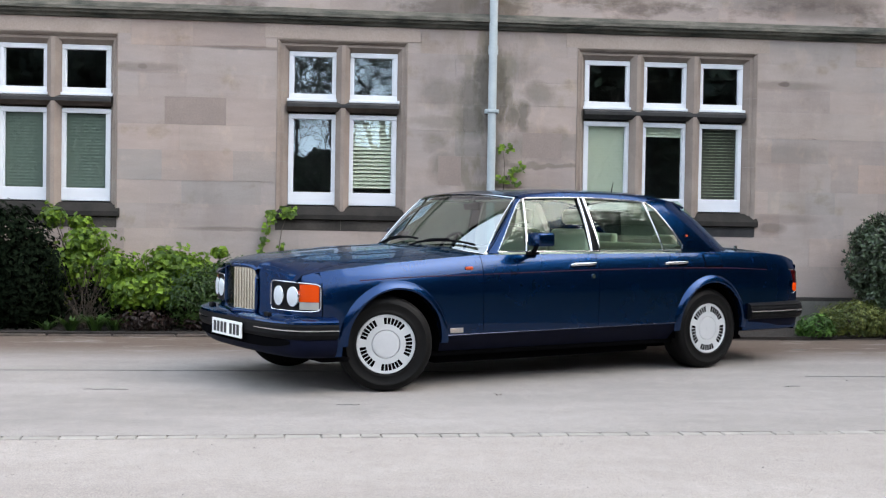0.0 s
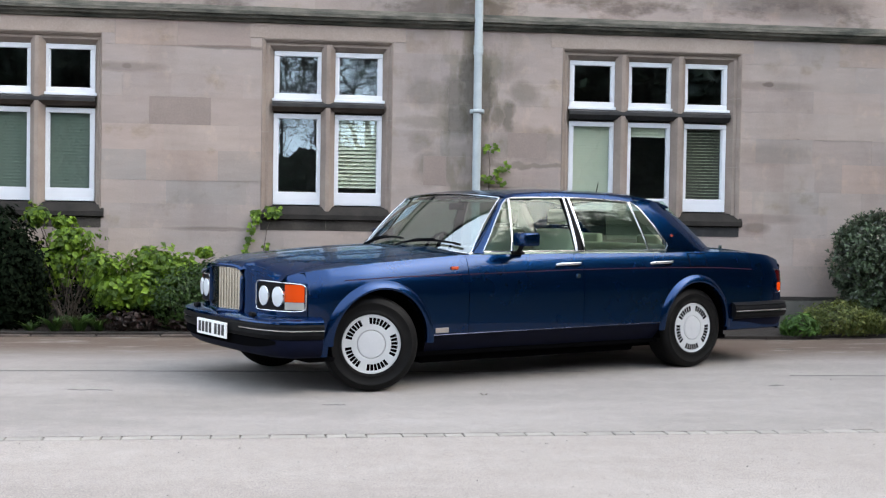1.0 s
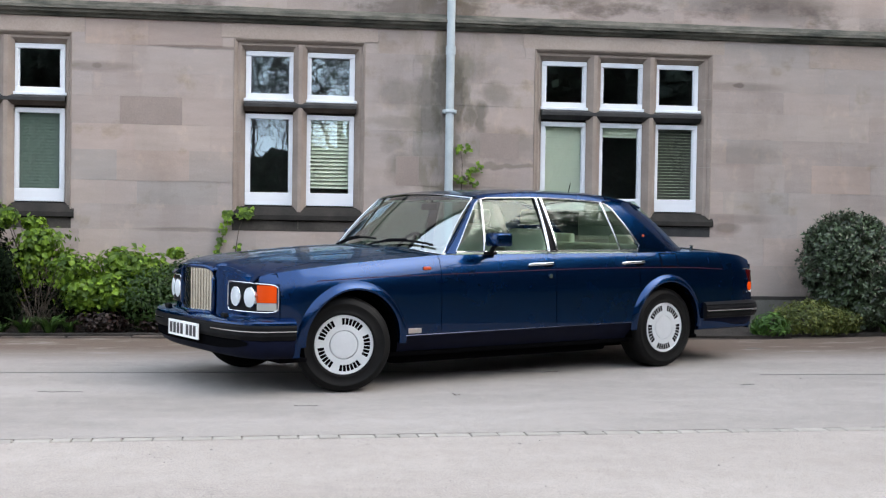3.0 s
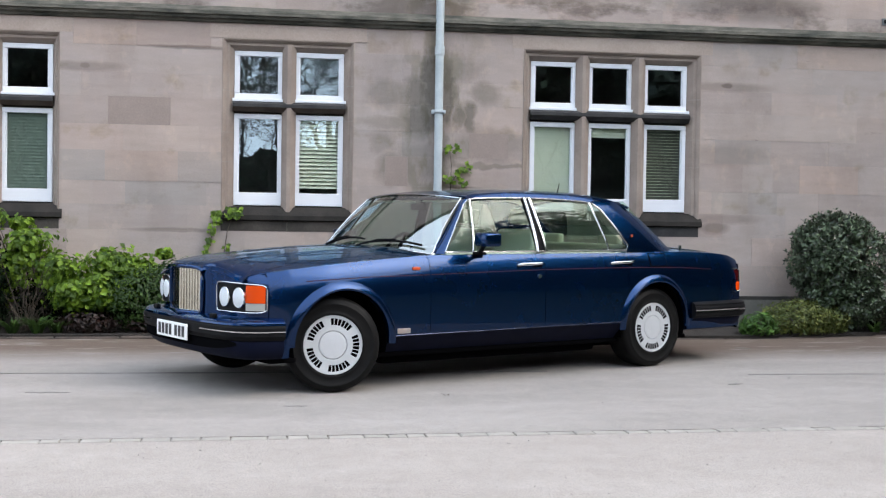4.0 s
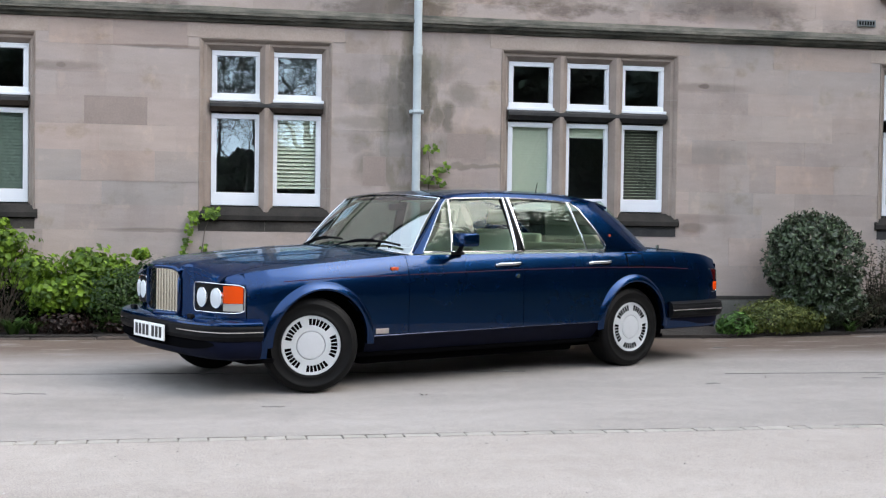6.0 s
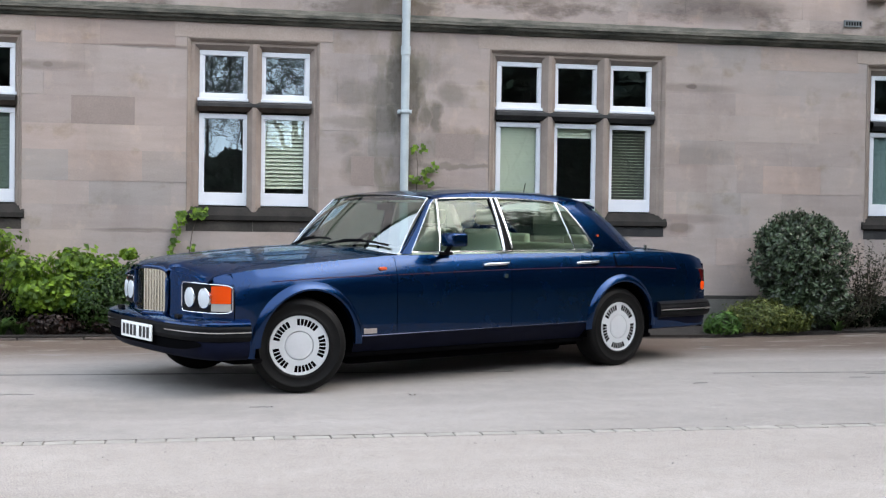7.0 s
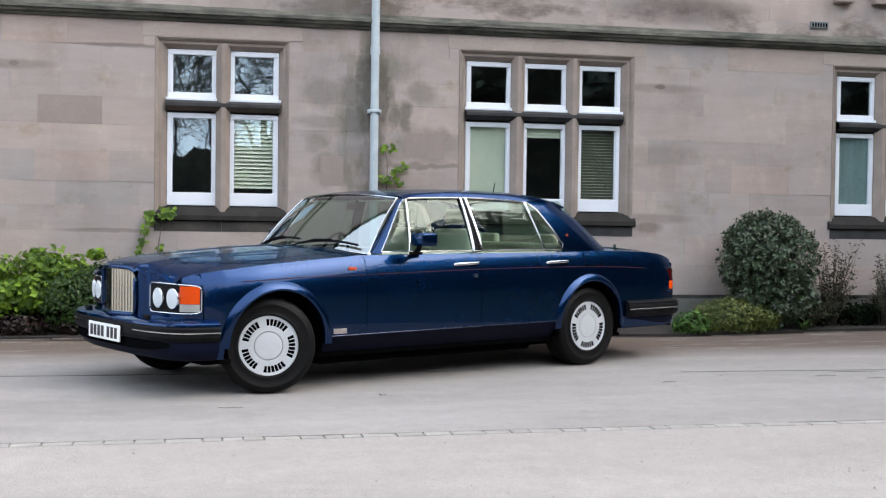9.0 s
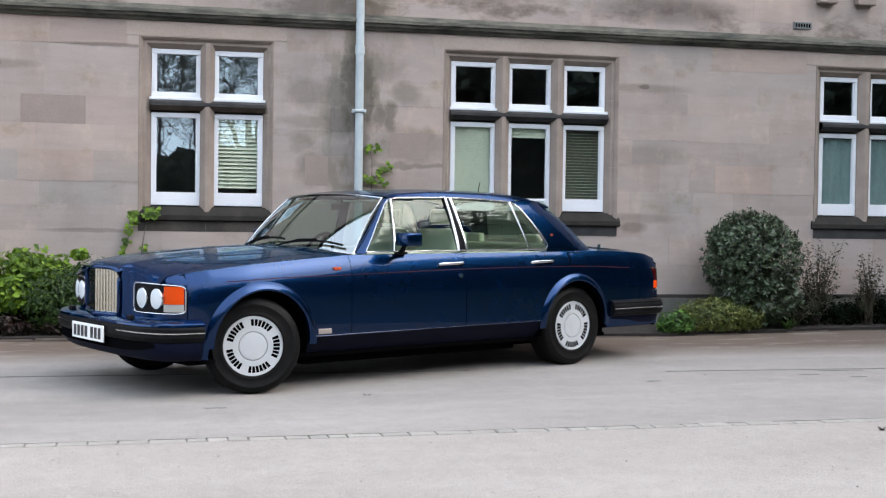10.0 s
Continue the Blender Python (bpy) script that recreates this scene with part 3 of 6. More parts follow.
# single stones that differ from their neighbours: course, a place within the stone, material
ODD = ((2.16, -1.4, BROWNSTONE), (1.56, -1.9, STONE_GREY), (1.56, -0.75, STONE_GREY), (1.31, -1.2, STONE_GREY), (1.56, -1.3, STONE_ROSE), (3.0, -1.7, STONE_ROSE), (3.0, -1.0, STONE_ROSE),
       (1.885, 5.3, STONE_GREY), (1.31, 5.2, STONE_GREY), (1.31, 5.6, STONE_GREY), (1.56, 6.4, STONE_ROSE), (3.0, 6.5, STONE_ROSE), (1.885, 2.4, BROWNSTONE), (1.56, 1.35, BROWNSTONE), (1.885, 1.6, STONE_GREY), (2.16, 1.7, STONE_GREY))


def lay_courses():
    rr = random.Random(11)
    far_v, far_f = [], []
    levels = list(zip(COURSES, COURSES[1:])) + list(zip(UPPER, UPPER[1:]))
    for lv, (z0, z1) in enumerate(levels):
        x = X0 + rr.uniform(0, 0.5)
        stops = sorted(v for w in WINDOWS for v in (w[1], w[2])) if 1.16 < z1 and z0 < Z_HEAD - 0.01 else []
        known = JOINTS.get(z0, ())
        while x < X1 - 0.3:
            end = x + rr.choice((0.42, 0.55, 0.66, 0.66, 0.78, 0.9))
            if known and -2.3 < x < 7.3:
                end = min([s for s in known if s > x + 0.05] + [s for s in stops if s > x + 0.05] + [7.4])
            else:
                for s in stops:
                    if x < s - 0.02 < end + 0.22:
                        end = s
                        break
            mid = (x + end) / 2
            if any(a < mid < b for _, a, b, _ in WINDOWS) and stops:
                x = next(b for _, a, b, _ in WINDOWS if a < mid < b)
                continue
            g = 0.0002 if rr.random() < 0.65 else 0.0009
            v, f = ashlar(x + g, end - g, z0 + g, z1 - g, rr.random(), rr.uniform(-0.002, 0.003))
            if -4.6 < mid < 9.4 and z0 < 3.95:
                mat = next((m for z, a, m in ODD if z == z0 and x < a < end), STONE)
                part("stone_block", mesh_of("stone_block", v, f, [mat]), mat, wall)
            else:
                o = len(far_v)
                far_v.extend(v), far_f.extend([tuple(i + o for i in q) for q in f])
            x = end
    tagged(part("stone_courses", mesh_of("stone_courses", far_v, far_f, [STONE]), STONE, wall), kind="stuff")


def moulding(name, x0, x1, prof, mat, label, wave=0.004):
    """A horizontal moulding of a (out, z) profile along the wall, slightly worn."""
    n = max(2, int((x1 - x0) / 0.25))
    bm = bmesh.new()
    rows = [[bm.verts.new((x0 + (x1 - x0) * i / n, WALL - o + wave * noise.noise((i * 0.6, o * 30, z * 20)), z + wave * noise.noise((i * 0.6, 7, z * 20)))) for o, z in prof] for i in range(n + 1)]
    for a, b in zip(rows, rows[1:]):
        for j in range(len(prof) - 1):
            bm.faces.new((a[j], a[j + 1], b[j + 1], b[j]))
    return part(name, bm, mat, wall, label)


plinth = part("plinth", box(bmesh.new(), X0, X1, WALL - 0.075, WALL + 0.012, -0.05, 0.335, 0.02), PLINTHSTONE, wall, "projecting plinth course at the foot of the wall")
moulding("plinth_weathering", X0, X1, [(0.0, 0.37), (0.03, 0.36), (0.075, 0.336), (0.0, 0.334)], SILLSTONE, "sloping dark plinth top")
moulding("string_course", X0, X1, [(-0.01, 3.455), (0.02, 3.44), (0.10, 3.385), (0.105, 3.35), (0.085, 3.34), (0.075, 3.315), (0.045, 3.30), (0.03, 3.278), (-0.01, 3.274)], CORNICE, "lichen-stained moulded string course", 0.006)


def window(name, x0, x1, lights, dress):
    """A mullioned stone window with white casements above and below a transom; dress: what hangs behind each lower light."""
    w = empty(name, Matrix(), "white casements in a stone mullioned window", "window", "mullioned windows", "structure")
    face, deep = WALL - 0.004, WALL + 0.085
    iz0, iz1 = Z_SILL, 2.999
    a0, a1 = lights[0][0] - 0.003, lights[-1][1] + 0.003
    # moulded jambs and head: a roll, a flat fillet and a broad splay, mitred at the corners
    share, back_by = (0.0, 0.06, 0.14, 0.30, 0.34, 0.60, 1.0, 1.0), (0.0, -0.004, 0.002, 0.022, 0.040, 0.042, 0.106, 0.32)
    drop = Z_HEAD - iz1
    for nm, e, a in (("jamb", x0, a0), ("jamb", x1, a1)):
        cuts = [1.17, 1.56 + rnd.uniform(-0.05, 0.3), 2.16 + rnd.uniform(-0.1, 0.1), 2.60 + rnd.uniform(-0.08, 0.08), Z_HEAD]
        for z0, z1 in zip(cuts, cuts[1:]):
            bm = bmesh.new()
            lo = [bm.verts.new((e + (a - e) * k, face + d, z0 + (0.13 * k if z0 == 1.17 else 0.0015))) for k, d in zip(share, back_by)]
            hi = [bm.verts.new((e + (a - e) * k, face + d, z1 - (drop * k if z1 == Z_HEAD else 0.0015))) for k, d in zip(share, back_by)]
            for j in range(len(share) - 1):
                bm.faces.new((lo[j], lo[j + 1], hi[j + 1], hi[j]))
            part(nm, bm, DRESSED, w, "moulded sandstone jamb stone")
    bm = bmesh.new()
    l = [bm.verts.new((x0 + (a0 - x0) * k, face + d, Z_HEAD - drop * k)) for k, d in zip(share, back_by)]
    r = [bm.verts.new((x1 + (a1 - x1) * k, face + d, Z_HEAD - drop * k)) for k, d in zip(share, back_by)]
    for j in range(len(share) - 1):
        bm.faces.new((l[j], r[j], r[j + 1], l[j + 1]))
    part("lintel", bm, DRESSED, w, "moulded sandstone window head")
    # sill
    bm = bmesh.new()
    prof = [(deep + 0.1, 1.318), (deep - 0.03, 1.305), (WALL - 0.035, 1.215), (WALL - 0.04, 1.165), (WALL + 0.0, 1.155), (deep + 0.1, 1.15)]
    l = [bm.verts.new((x0 - 0.03, y, z)) for y, z in prof]
    r = [bm.verts.new((x1 + 0.03, y, z)) for y, z in prof]
    for j in range(len(prof)):
        bm.faces.new((l[j], r[j], r[(j + 1) % 6], l[(j + 1) % 6]))
    bm.faces.new(l[::-1]), bm.faces.new(r)
    part("window_sill", bm, SILLSTONE, w, "sooty sloping stone sill")
    # a row of much darker stones directly below the sill
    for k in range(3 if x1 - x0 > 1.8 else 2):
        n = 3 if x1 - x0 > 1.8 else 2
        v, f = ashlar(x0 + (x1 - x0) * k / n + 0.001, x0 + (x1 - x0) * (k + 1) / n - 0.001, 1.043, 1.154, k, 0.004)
        part("apron_stone", mesh_of("apron_stone", v, f, [APRON if x0 < 2 else TRANSOM]), APRON, w, "near-black stone below the sill")
    # mullions and transom
    for (p, q), (s, t) in zip(lights, lights[1:]):
        c, h = (q + s) / 2, (s - q) / 2 + 0.012
        plan = [(c - h, deep + 0.09), (c - h, deep - 0.01), (c - 0.020, face + 0.008), (c + 0.020, face + 0.008), (c + h, deep - 0.01), (c + h, deep + 0.09)]
        bm = bmesh.new()
        lo, hi = [bm.verts.new((x, y, 1.25)) for x, y in plan], [bm.verts.new((x, y, iz1 + 0.062)) for x, y in plan]
        for j in range(5):
            bm.faces.new((lo[j], lo[j + 1], hi[j + 1], hi[j]))
        part("mullion", bm, DRESSED, w, "chamfered sandstone mullion")
    # the casement sill's shadow and the soffit's shade are in these stone colours
    full = [(deep + 0.09, 2.455), (deep - 0.03, 2.446), (face + 0.004, 2.420), (face + 0.004, 2.385), (deep - 0.03, 2.340), (deep + 0.09, 2.330)]
    for nm, prof, mat, lab in (("transom", full[3:], TRANSOM if x0 > 2 else SOFFIT, "stone transom soffit, darkened for its shade"), ("weathering", full[:4], TRANSOM, "weathered transom top, darkened for the casement sill's shadow")):
        bm = bmesh.new()
        l, r = [bm.verts.new((a0 - 0.012, y, z)) for y, z in prof], [bm.verts.new((a1 + 0.012, y, z)) for y, z in prof]
        for j in range(len(prof) - 1):
            bm.faces.new((l[j], r[j], r[j + 1], l[j + 1]))
        part(nm, bm, mat, w, lab)
    # casements
    fy = WALL + 0.098
    for i, (p, q) in enumerate(lights):
        for z0, z1, foot, bar in ((2.452, 2.995, 0.085, 0.047), (1.322, 2.315, 0.14, 0.047)):
            f = boxm(p, q, fy, fy + 0.05, z1 - 0.052, z1, bevel=0.006)
            box(f, p, p + bar, fy + 0.001, fy + 0.05, z0 + foot, z1 - 0.0522, bevel=0.006)
            box(f, q - bar, q, fy + 0.001, fy + 0.05, z0 + foot, z1 - 0.0522, bevel=0.006)
            box(f, p, q, fy, fy + 0.05, z0, z0 + foot, bevel=0.006)
            # inner rebate round the glass
            box(f, p + bar, p + bar + 0.010, fy + 0.018, fy + 0.05, z0 + foot, z1 - 0.052)
            box(f, q - bar - 0.010, q - bar, fy + 0.018, fy + 0.05, z0 + foot, z1 - 0.052)
            if z0 > 2:
                box(f, p - 0.02, q + 0.025, fy - 0.035, fy + 0.02, z0 - 0.004, z0 + 0.028, bevel=0.006)
            fr = part("casement", f, WHITE, w, "white painted timber casement")
            tilt = (rnd.uniform(-0.004, 0.004), rnd.uniform(-0.003, 0.003))
            g = sheet(lambda s, t: (p + bar + (q - p - 2 * bar) * s, fy + 0.03 + tilt[0] * (s - 0.5) + tilt[1] * (t - 0.5), z0 + foot + (z1 - z0 - foot - 0.052) * t), 1, 1)
            pane = part("pane", g, PANE, fr, "reflecting window pane")
            facing(pane, (0, -1, 0)).visible_shadow = False
        blind(dress[i], p, q, fy + 0.047, w)
    return w


def blind(what, p, q, y, w):
    if not what:
        return
    mat, z0, z1, gap, tiltd, *half = what
    half = half[0] if half else 0.024
    if mat is FROST:
        bm = sheet(lambda s, t: (p + (q - p) * s, y + 0.004 * math.sin(s * 40), 1.33 + 0.97 * t), 40, 1)
        part("net_curtain", bm, mat, w, "pale blue-green net curtain", True)
        return
    b = part("blind_rail", boxm(p + 0.03, q - 0.03, y, y + 0.03, z1, z1 + 0.03, bevel=0.004), mat, w, "slatted blind behind the pane")
    z = z1 - 0.02
    n = int((z1 - z0) / gap)
    h = half * math.sin(radians(tiltd))
    d = half * math.cos(radians(tiltd))
    bm0 = bmesh.new()
    v = [bm0.verts.new(c) for c in ((p + 0.035, -d, -h), (q - 0.035, -d, -h), (q - 0.035, 0, 0.003), (p + 0.035, 0, 0.003), (p + 0.035, d, h), (q - 0.035, d, h))]
    bm0.faces.new((v[0], v[1], v[2], v[3])), bm0.faces.new((v[3], v[2], v[5], v[4]))
    me = bpy.data.meshes.new("slat")
    bm0.to_mesh(me)
    bm0.free()
    me.materials.append(mat)
    for k in range(n):
        ob = part("slat", me, mat, b)
        ob.location = (0, y + 0.015, z - k * gap)


rnd = random.Random(21)
G, C = (BLIND_G, 1.36, 2.27, 0.034, 48), (BLIND_C, 1.36, 2.27, 0.031, 60, 0.018)
windows = [
    window(*WINDOWS[0], (G, G)),
    window(*WINDOWS[1], (None, (BLIND_C, 1.50, 2.27, 0.042, 52))),
    window(*WINDOWS[2], (C, (BLIND_C, 2.16, 2.27, 0.036, 60), (BLIND_C, 1.36, 2.27, 0.034, 14, 0.012))),
    window(*WINDOWS[3], ((FROST, 0, 0, 0, 0), (FROST, 0, 0, 0, 0))),
]
# pink lintel stones over each window, and the rooms behind
for nm, a, b, _ in WINDOWS:
    v, f = ashlar(a - 0.13, b + 0.13, 3.118, 3.272, 3, 0.006)
    part("lintel_stone", mesh_of("lintel_stone", v, f, [PINK]), PINK, wall, "pinkish sandstone lintel block")
rooms = bmesh.new()
yb = WALL + 0.45
for a in (-3.9, -0.8, 2.4, 7.0):
    x1 = a + (2.9 if a == 2.4 else 2.0)
    for q in ([(a, yb + 3, 0.5), (x1, yb + 3, 0.5), (x1, yb + 3, 3.6), (a, yb + 3, 3.6)], [(a, yb, 0.5), (x1, yb, 0.5), (x1, yb + 3, 0.5), (a, yb + 3, 0.5)],
              [(a, yb, 3.6), (a, yb + 3, 3.6), (x1, yb + 3, 3.6), (x1, yb, 3.6)], [(a, yb, 0.5), (a, yb + 3, 0.5), (a, yb + 3, 3.6), (a, yb, 3.6)], [(x1, yb, 0.5), (x1, yb, 3.6), (x1, yb + 3, 3.6), (x1, yb + 3, 0.5)]):
        rooms.faces.new([rooms.verts.new(p) for p in q])
room = part("wall_rooms", rooms, ROOM, None)
tagged(room, "dim plain walls of the rooms behind the windows", "wall", kind="structure")

roofing = slab("roof", [(X0 - 0.3, WALL - 0.35), (X1 + 0.3, WALL - 0.35), (X1 + 0.3, WALL + 6), (X0 - 0.3, WALL + 6)], TOP + 0.1, SLATE, "plain dark slate roof above the wall", "roof", 0.12)
for v in roofing.data.vertices:
    v.co.z += max(0.0, v.co.y - WALL + 0.35) * 0.55

# ---- rainwater pipe ----
pipe = empty("drainpipe", pose(1.822, WALL - 0.085, 0), "grey painted cast-iron drainpipe fixed to the wall", "drainpipe")
part("pipe", tube([(0, 0, 0.02), (0, 0, TOP)], 0.046, 20), PIPE, pipe, smooth=True)
for z in (3.06, 1.1):
    part("socket_collar", tube([(0, 0, z - 0.06), (0, 0, z - 0.055), (0, 0, z + 0.02), (0, 0, z + 0.035)], 0.054, 20), PIPE, pipe)
for z in (2.38, 0.6):
    br = boxm(-0.075, 0.075, -0.01, 0.085, z - 0.022, z + 0.022, bevel=0.006)
    box(br, -0.056, 0.056, -0.056, 0.0, z - 0.018, z + 0.018, bevel=0.012)
    part("bracket", br, PIPE, pipe, "iron pipe bracket")

# ---- small fittings on the wall ----
vent = empty("air_vent", pose(7.14, WALL - 0.012, 3.577), "small grey slotted air vent in the upper wall", "air vent")
part("frame", boxm(-0.115, 0.115, -0.012, 0.012, -0.04, 0.04, bevel=0.006), VENT, vent)
for i in range(6):
    part("slot", boxm(-0.095 + i * 0.034, -0.075 + i * 0.034, -0.0145, -0.011, -0.022, 0.022), DARK, vent, "dark vent slot")
for x in (7.43, 7.935):
    c = empty("corbel", pose(x, WALL, 3.90), "small brown stone corbel under the upper window ledge", "corbel", "corbels")
    part("body", boxm(-0.12, 0.12, -0.11, 0.0, -0.055, 0.09, bevel=0.015), BROWNSTONE, c)


# ---- the car: local x runs from the front axle to the tail, near flank at -y ----
CAR = pose(0.047, 8.873, 0.0, 0, 0, 27.26)
car = empty("car", CAR, "dark blue metallic saloon car with chrome trim parked on the drive", "car")
SH = curve([(-0.66, 0.785), (-0.5, 0.815), (-0.31, 0.846), (0.13, 0.892), (0.6, 0.928), (0.8, 0.94), (1.8, 0.948), (2.7, 0.95), (3.2, 0.956), (3.7, 0.948), (4.0, 0.928), (4.22, 0.875)])
HW = curve([(-0.66, 0.70), (-0.5, 0.792), (-0.3, 0.868), (0.0, 0.910), (0.8, 0.92), (2.0, 0.92), (3.0, 0.915), (3.6, 0.893), (4.0, 0.862), (4.22, 0.815)])
PROF = curve([(0.0, 0.972), (0.08, 0.986), (0.16, 0.9955), (0.24, 0.9985), (0.36, 0.9996), (0.5, 1.0), (0.66, 0.9995), (0.75, 0.996), (0.82, 0.988), (0.88, 0.976), (0.94, 0.958), (1.0, 0.931)])
MID = curve([(-0.74, 0.862), (-0.53, 0.905), (-0.08, 0.948), (0.44, 0.984), (0.8, 0.995), (3.4, 0.996), (3.7, 0.988), (4.0, 0.967), (4.25, 0.91)])
BASE = 0.235


def flank(u, z):
    return HW(u) * PROF((z - BASE) / (SH(u) - BASE))


def deck(u, y):
    """Height of the bonnet and boot lid."""
    e = 0.905 * HW(u)
    return SH(u) + (MID(u) - SH(u)) * (1 - min(1.0, abs(y) / e) ** 2.3)


ARCHES = ((0.055, 0.350, 0.388), (3.061, 0.352, 0.388))


def arch(u, low):
    for c, z, r in ARCHES:
        if abs(u - c) < r:
            return max(low, z + math.sqrt(r * r - (u - c) ** 2))
    return low


def columns(u0, u1):
    us = {round(u0 + (u1 - u0) * i / 26, 5) for i in range(27)}
    for c, _, r in ARCHES:
        us |= {round(c - r * math.cos(math.pi * i / 36), 5) for i in range(37) if u0 < c - r * math.cos(math.pi * i / 36) < u1}
        us |= {round(c + s * (r + 0.002), 5) for s in (-1, 1) if u0 < c + s * r < u1}
    return sorted(us)


def panel(name, s, u0, u1, low, high=None, cap=0.0, rear_slope=None):
    """A flank panel on side s (-1 near, 1 far); low: its bottom edge away from the arches; cap: how far it runs inwards over the top."""
    us = columns(u0, u1)
    bm = bmesh.new()
    rows = []
    for u in us:
        zt = high(u) if high else SH(u)
        zb = arch(u, low(u) if callable(low) else low)
        ts = [0, 0.08, 0.18, 0.3, 0.42, 0.54, 0.66, 0.76, 0.84, 0.90, 0.945, 0.975, 0.99, 1.0]
        col = []
        for t in ts:
            z = zb + (zt - zb) * t
            col.append((u, s * flank(u, min(z, SH(u))), z))
        if cap:
            y0 = abs(col[-1][1])
            for k in range(1, 7):
                y = y0 + (cap - y0) * k / 6
                col.append((u, s * y, deck(u, y)))
        rows.append([bm.verts.new(c) for c in col])
    for a, b in zip(rows, rows[1:]):
        for j in range(len(a) - 1):
            bm.faces.new((a[j], b[j], b[j + 1], a[j + 1]))
    bmesh.ops.recalc_face_normals(bm, faces=bm.faces)
    f = bm.faces[:]
    out = sum((q.normal.y * s for q in f))
    if out < 0:
        bmesh.ops.reverse_faces(bm, faces=f)
    bmesh.ops.solidify(bm, geom=bm.faces[:], thickness=0.012)
    return part(name, bm, PAINT, car, smooth=True)


G2 = 0.0025
flank_parts = {}
for s in (-1, 1):
    flank_parts["wing", s] = panel("front_wing", s, -0.463, 0.768 - G2, lambda u: 0.255 if u < 0.2 else 0.385, cap=0.70)
    flank_parts["fdoor", s] = panel("front_door", s, 0.768 + G2, 1.845 - G2, 0.385)
    flank_parts["rdoor", s] = panel("rear_door", s, 1.845 + G2, 2.735 - G2, 0.385)
    flank_parts["rwing", s] = panel("rear_wing", s, 2.735 + G2, 4.19, 0.30, cap=0.60)
    # sill below the doors
    part("sill", sheet(lambda a, b: (0.44 + 2.26 * a, s * (0.906 - 0.16 * b ** 1.2), 0.383 - 0.155 * b), 30, 6, 0.01), VALANCE, car, "dark blue sill panel", True)
    part("sill_moulding", tube([(0.47 + 2.2 * i / 20, s * 0.914, 0.376 + 0.018 * i / 20) for i in range(21)], 0.0050, 8), SATIN, car, "thin bright sill moulding", True)
CL = curve([(-0.3, 0.765), (0.2, 0.79), (0.75, 0.802), (1.8, 0.825), (2.6, 0.832), (3.2, 0.828), (3.9, 0.80)])
for s in (-1, 1):
    for u0, u1 in ((-0.22, 0.76), (0.776, 1.838), (1.852, 2.728), (2.742, 3.75)):
        part("coachline", sheet(lambda a, b: (u0 + (u1 - u0) * a, s * (flank(u0 + (u1 - u0) * a, CL(u0 + (u1 - u0) * a)) + 0.0015), CL(u0 + (u1 - u0) * a) + 0.006 * (b - 0.5)), 24, 1), PINSTRIPE, car, "fine red coachline")
    # flared wheel arch lips
    for c, z, r in ARCHES:
        def lip(a, b, c=c, z=z, r=r, s=s):
            q = math.pi * (-0.02 + 1.04 * a)
            k = [(r + 0.030, 0.000), (r + 0.018, 0.010), (r + 0.002, 0.021), (r - 0.018, 0.027), (r - 0.030, 0.022), (r - 0.034, -0.03)][round(b * 5)]
            u, zz = c - k[0] * math.cos(q), z + k[0] * math.sin(q)
            fade = min(1.0, 4 * min(a, 1 - a) + 0.25)
            return (u, s * (flank(u, max(zz, BASE)) + 0.0015 + k[1] * fade), zz)
        part("arch_lip", sheet(lip, 40, 5), PAINT, car, "flared wheel arch lip", True)
        well = sheet(lambda a, b: (c - (r - 0.015) * math.cos(math.pi * (-0.08 + 1.16 * a)), s * (0.87 - 0.42 * b), z + (r - 0.015) * math.sin(math.pi * (-0.08 + 1.16 * a))), 24, 1)
        part("wheel_well", well, DARK, car, "black wheel housing", True)
        part("wheel_well", sheet(lambda a, b: (c + (2 * a - 1) * r, s * 0.46, 0.2 + 0.57 * b), 1, 1), DARK, car, "black wheel housing")

# bonnet, boot lid
def bonnet(a, b):
    y = 0.697 * (2 * a - 1)
    front = -0.715 + 0.10 * curve([(0.0, 0.0), (0.25, 0.0), (0.34, 0.55), (0.42, 0.72), (0.7, 1.05)])(abs(y))
    u = front + (0.775 - 0.10 * (abs(y) / 0.7) ** 2 * 0 - 0.06 * (1 - (y / 0.7) ** 2) - front) * b
    z = deck(u, y) + 0.001
    ridge = math.exp(-((abs(y) - (0.27 + 0.18 * b)) / 0.035) ** 2) * 0.006
    drop = 0.035 * max(0.0, 1 - (u - front) / 0.05) ** 2
    return (u, y, z + ridge - drop)


part("bonnet", sheet(bonnet, 56, 40, 0.012), PAINT, car, "long blue bonnet with two creases", True)
part("cowl", sheet(lambda a, b: (0.70 + 0.22 * b - 0.06 * (1 - (2 * a - 1) ** 2) * (1 - b), 0.74 * (2 * a - 1), deck(0.7, 0.74 * (2 * a - 1)) - 0.012), 20, 3, 0.01), BLACKRUB, car, "black scuttle grille below the windscreen")
part("boot_lid", sheet(lambda a, b: (3.36 + 0.84 * b, 0.598 * (2 * a - 1), deck(3.36 + 0.84 * b, 0.598 * (2 * a - 1)) + 0.002), 24, 20, 0.012), PAINT, car, smooth=True)
part("boot_lock", tube([(3.74, -0.52, deck(3.74, 0.52)), (3.74, -0.52, deck(3.74, 0.52) + 0.03)], 0.014, 12), CHROME, car, "small chrome aerial base")
part("tail_panel", sheet(lambda a, b: (4.19 + 0.03 * math.sin(math.pi * a) + 0.02 * math.sin(math.pi * b), 0.80 * (2 * a - 1), 0.28 + (0.845 - 0.28) * b), 20, 10, 0.01), PAINT, car, smooth=True)
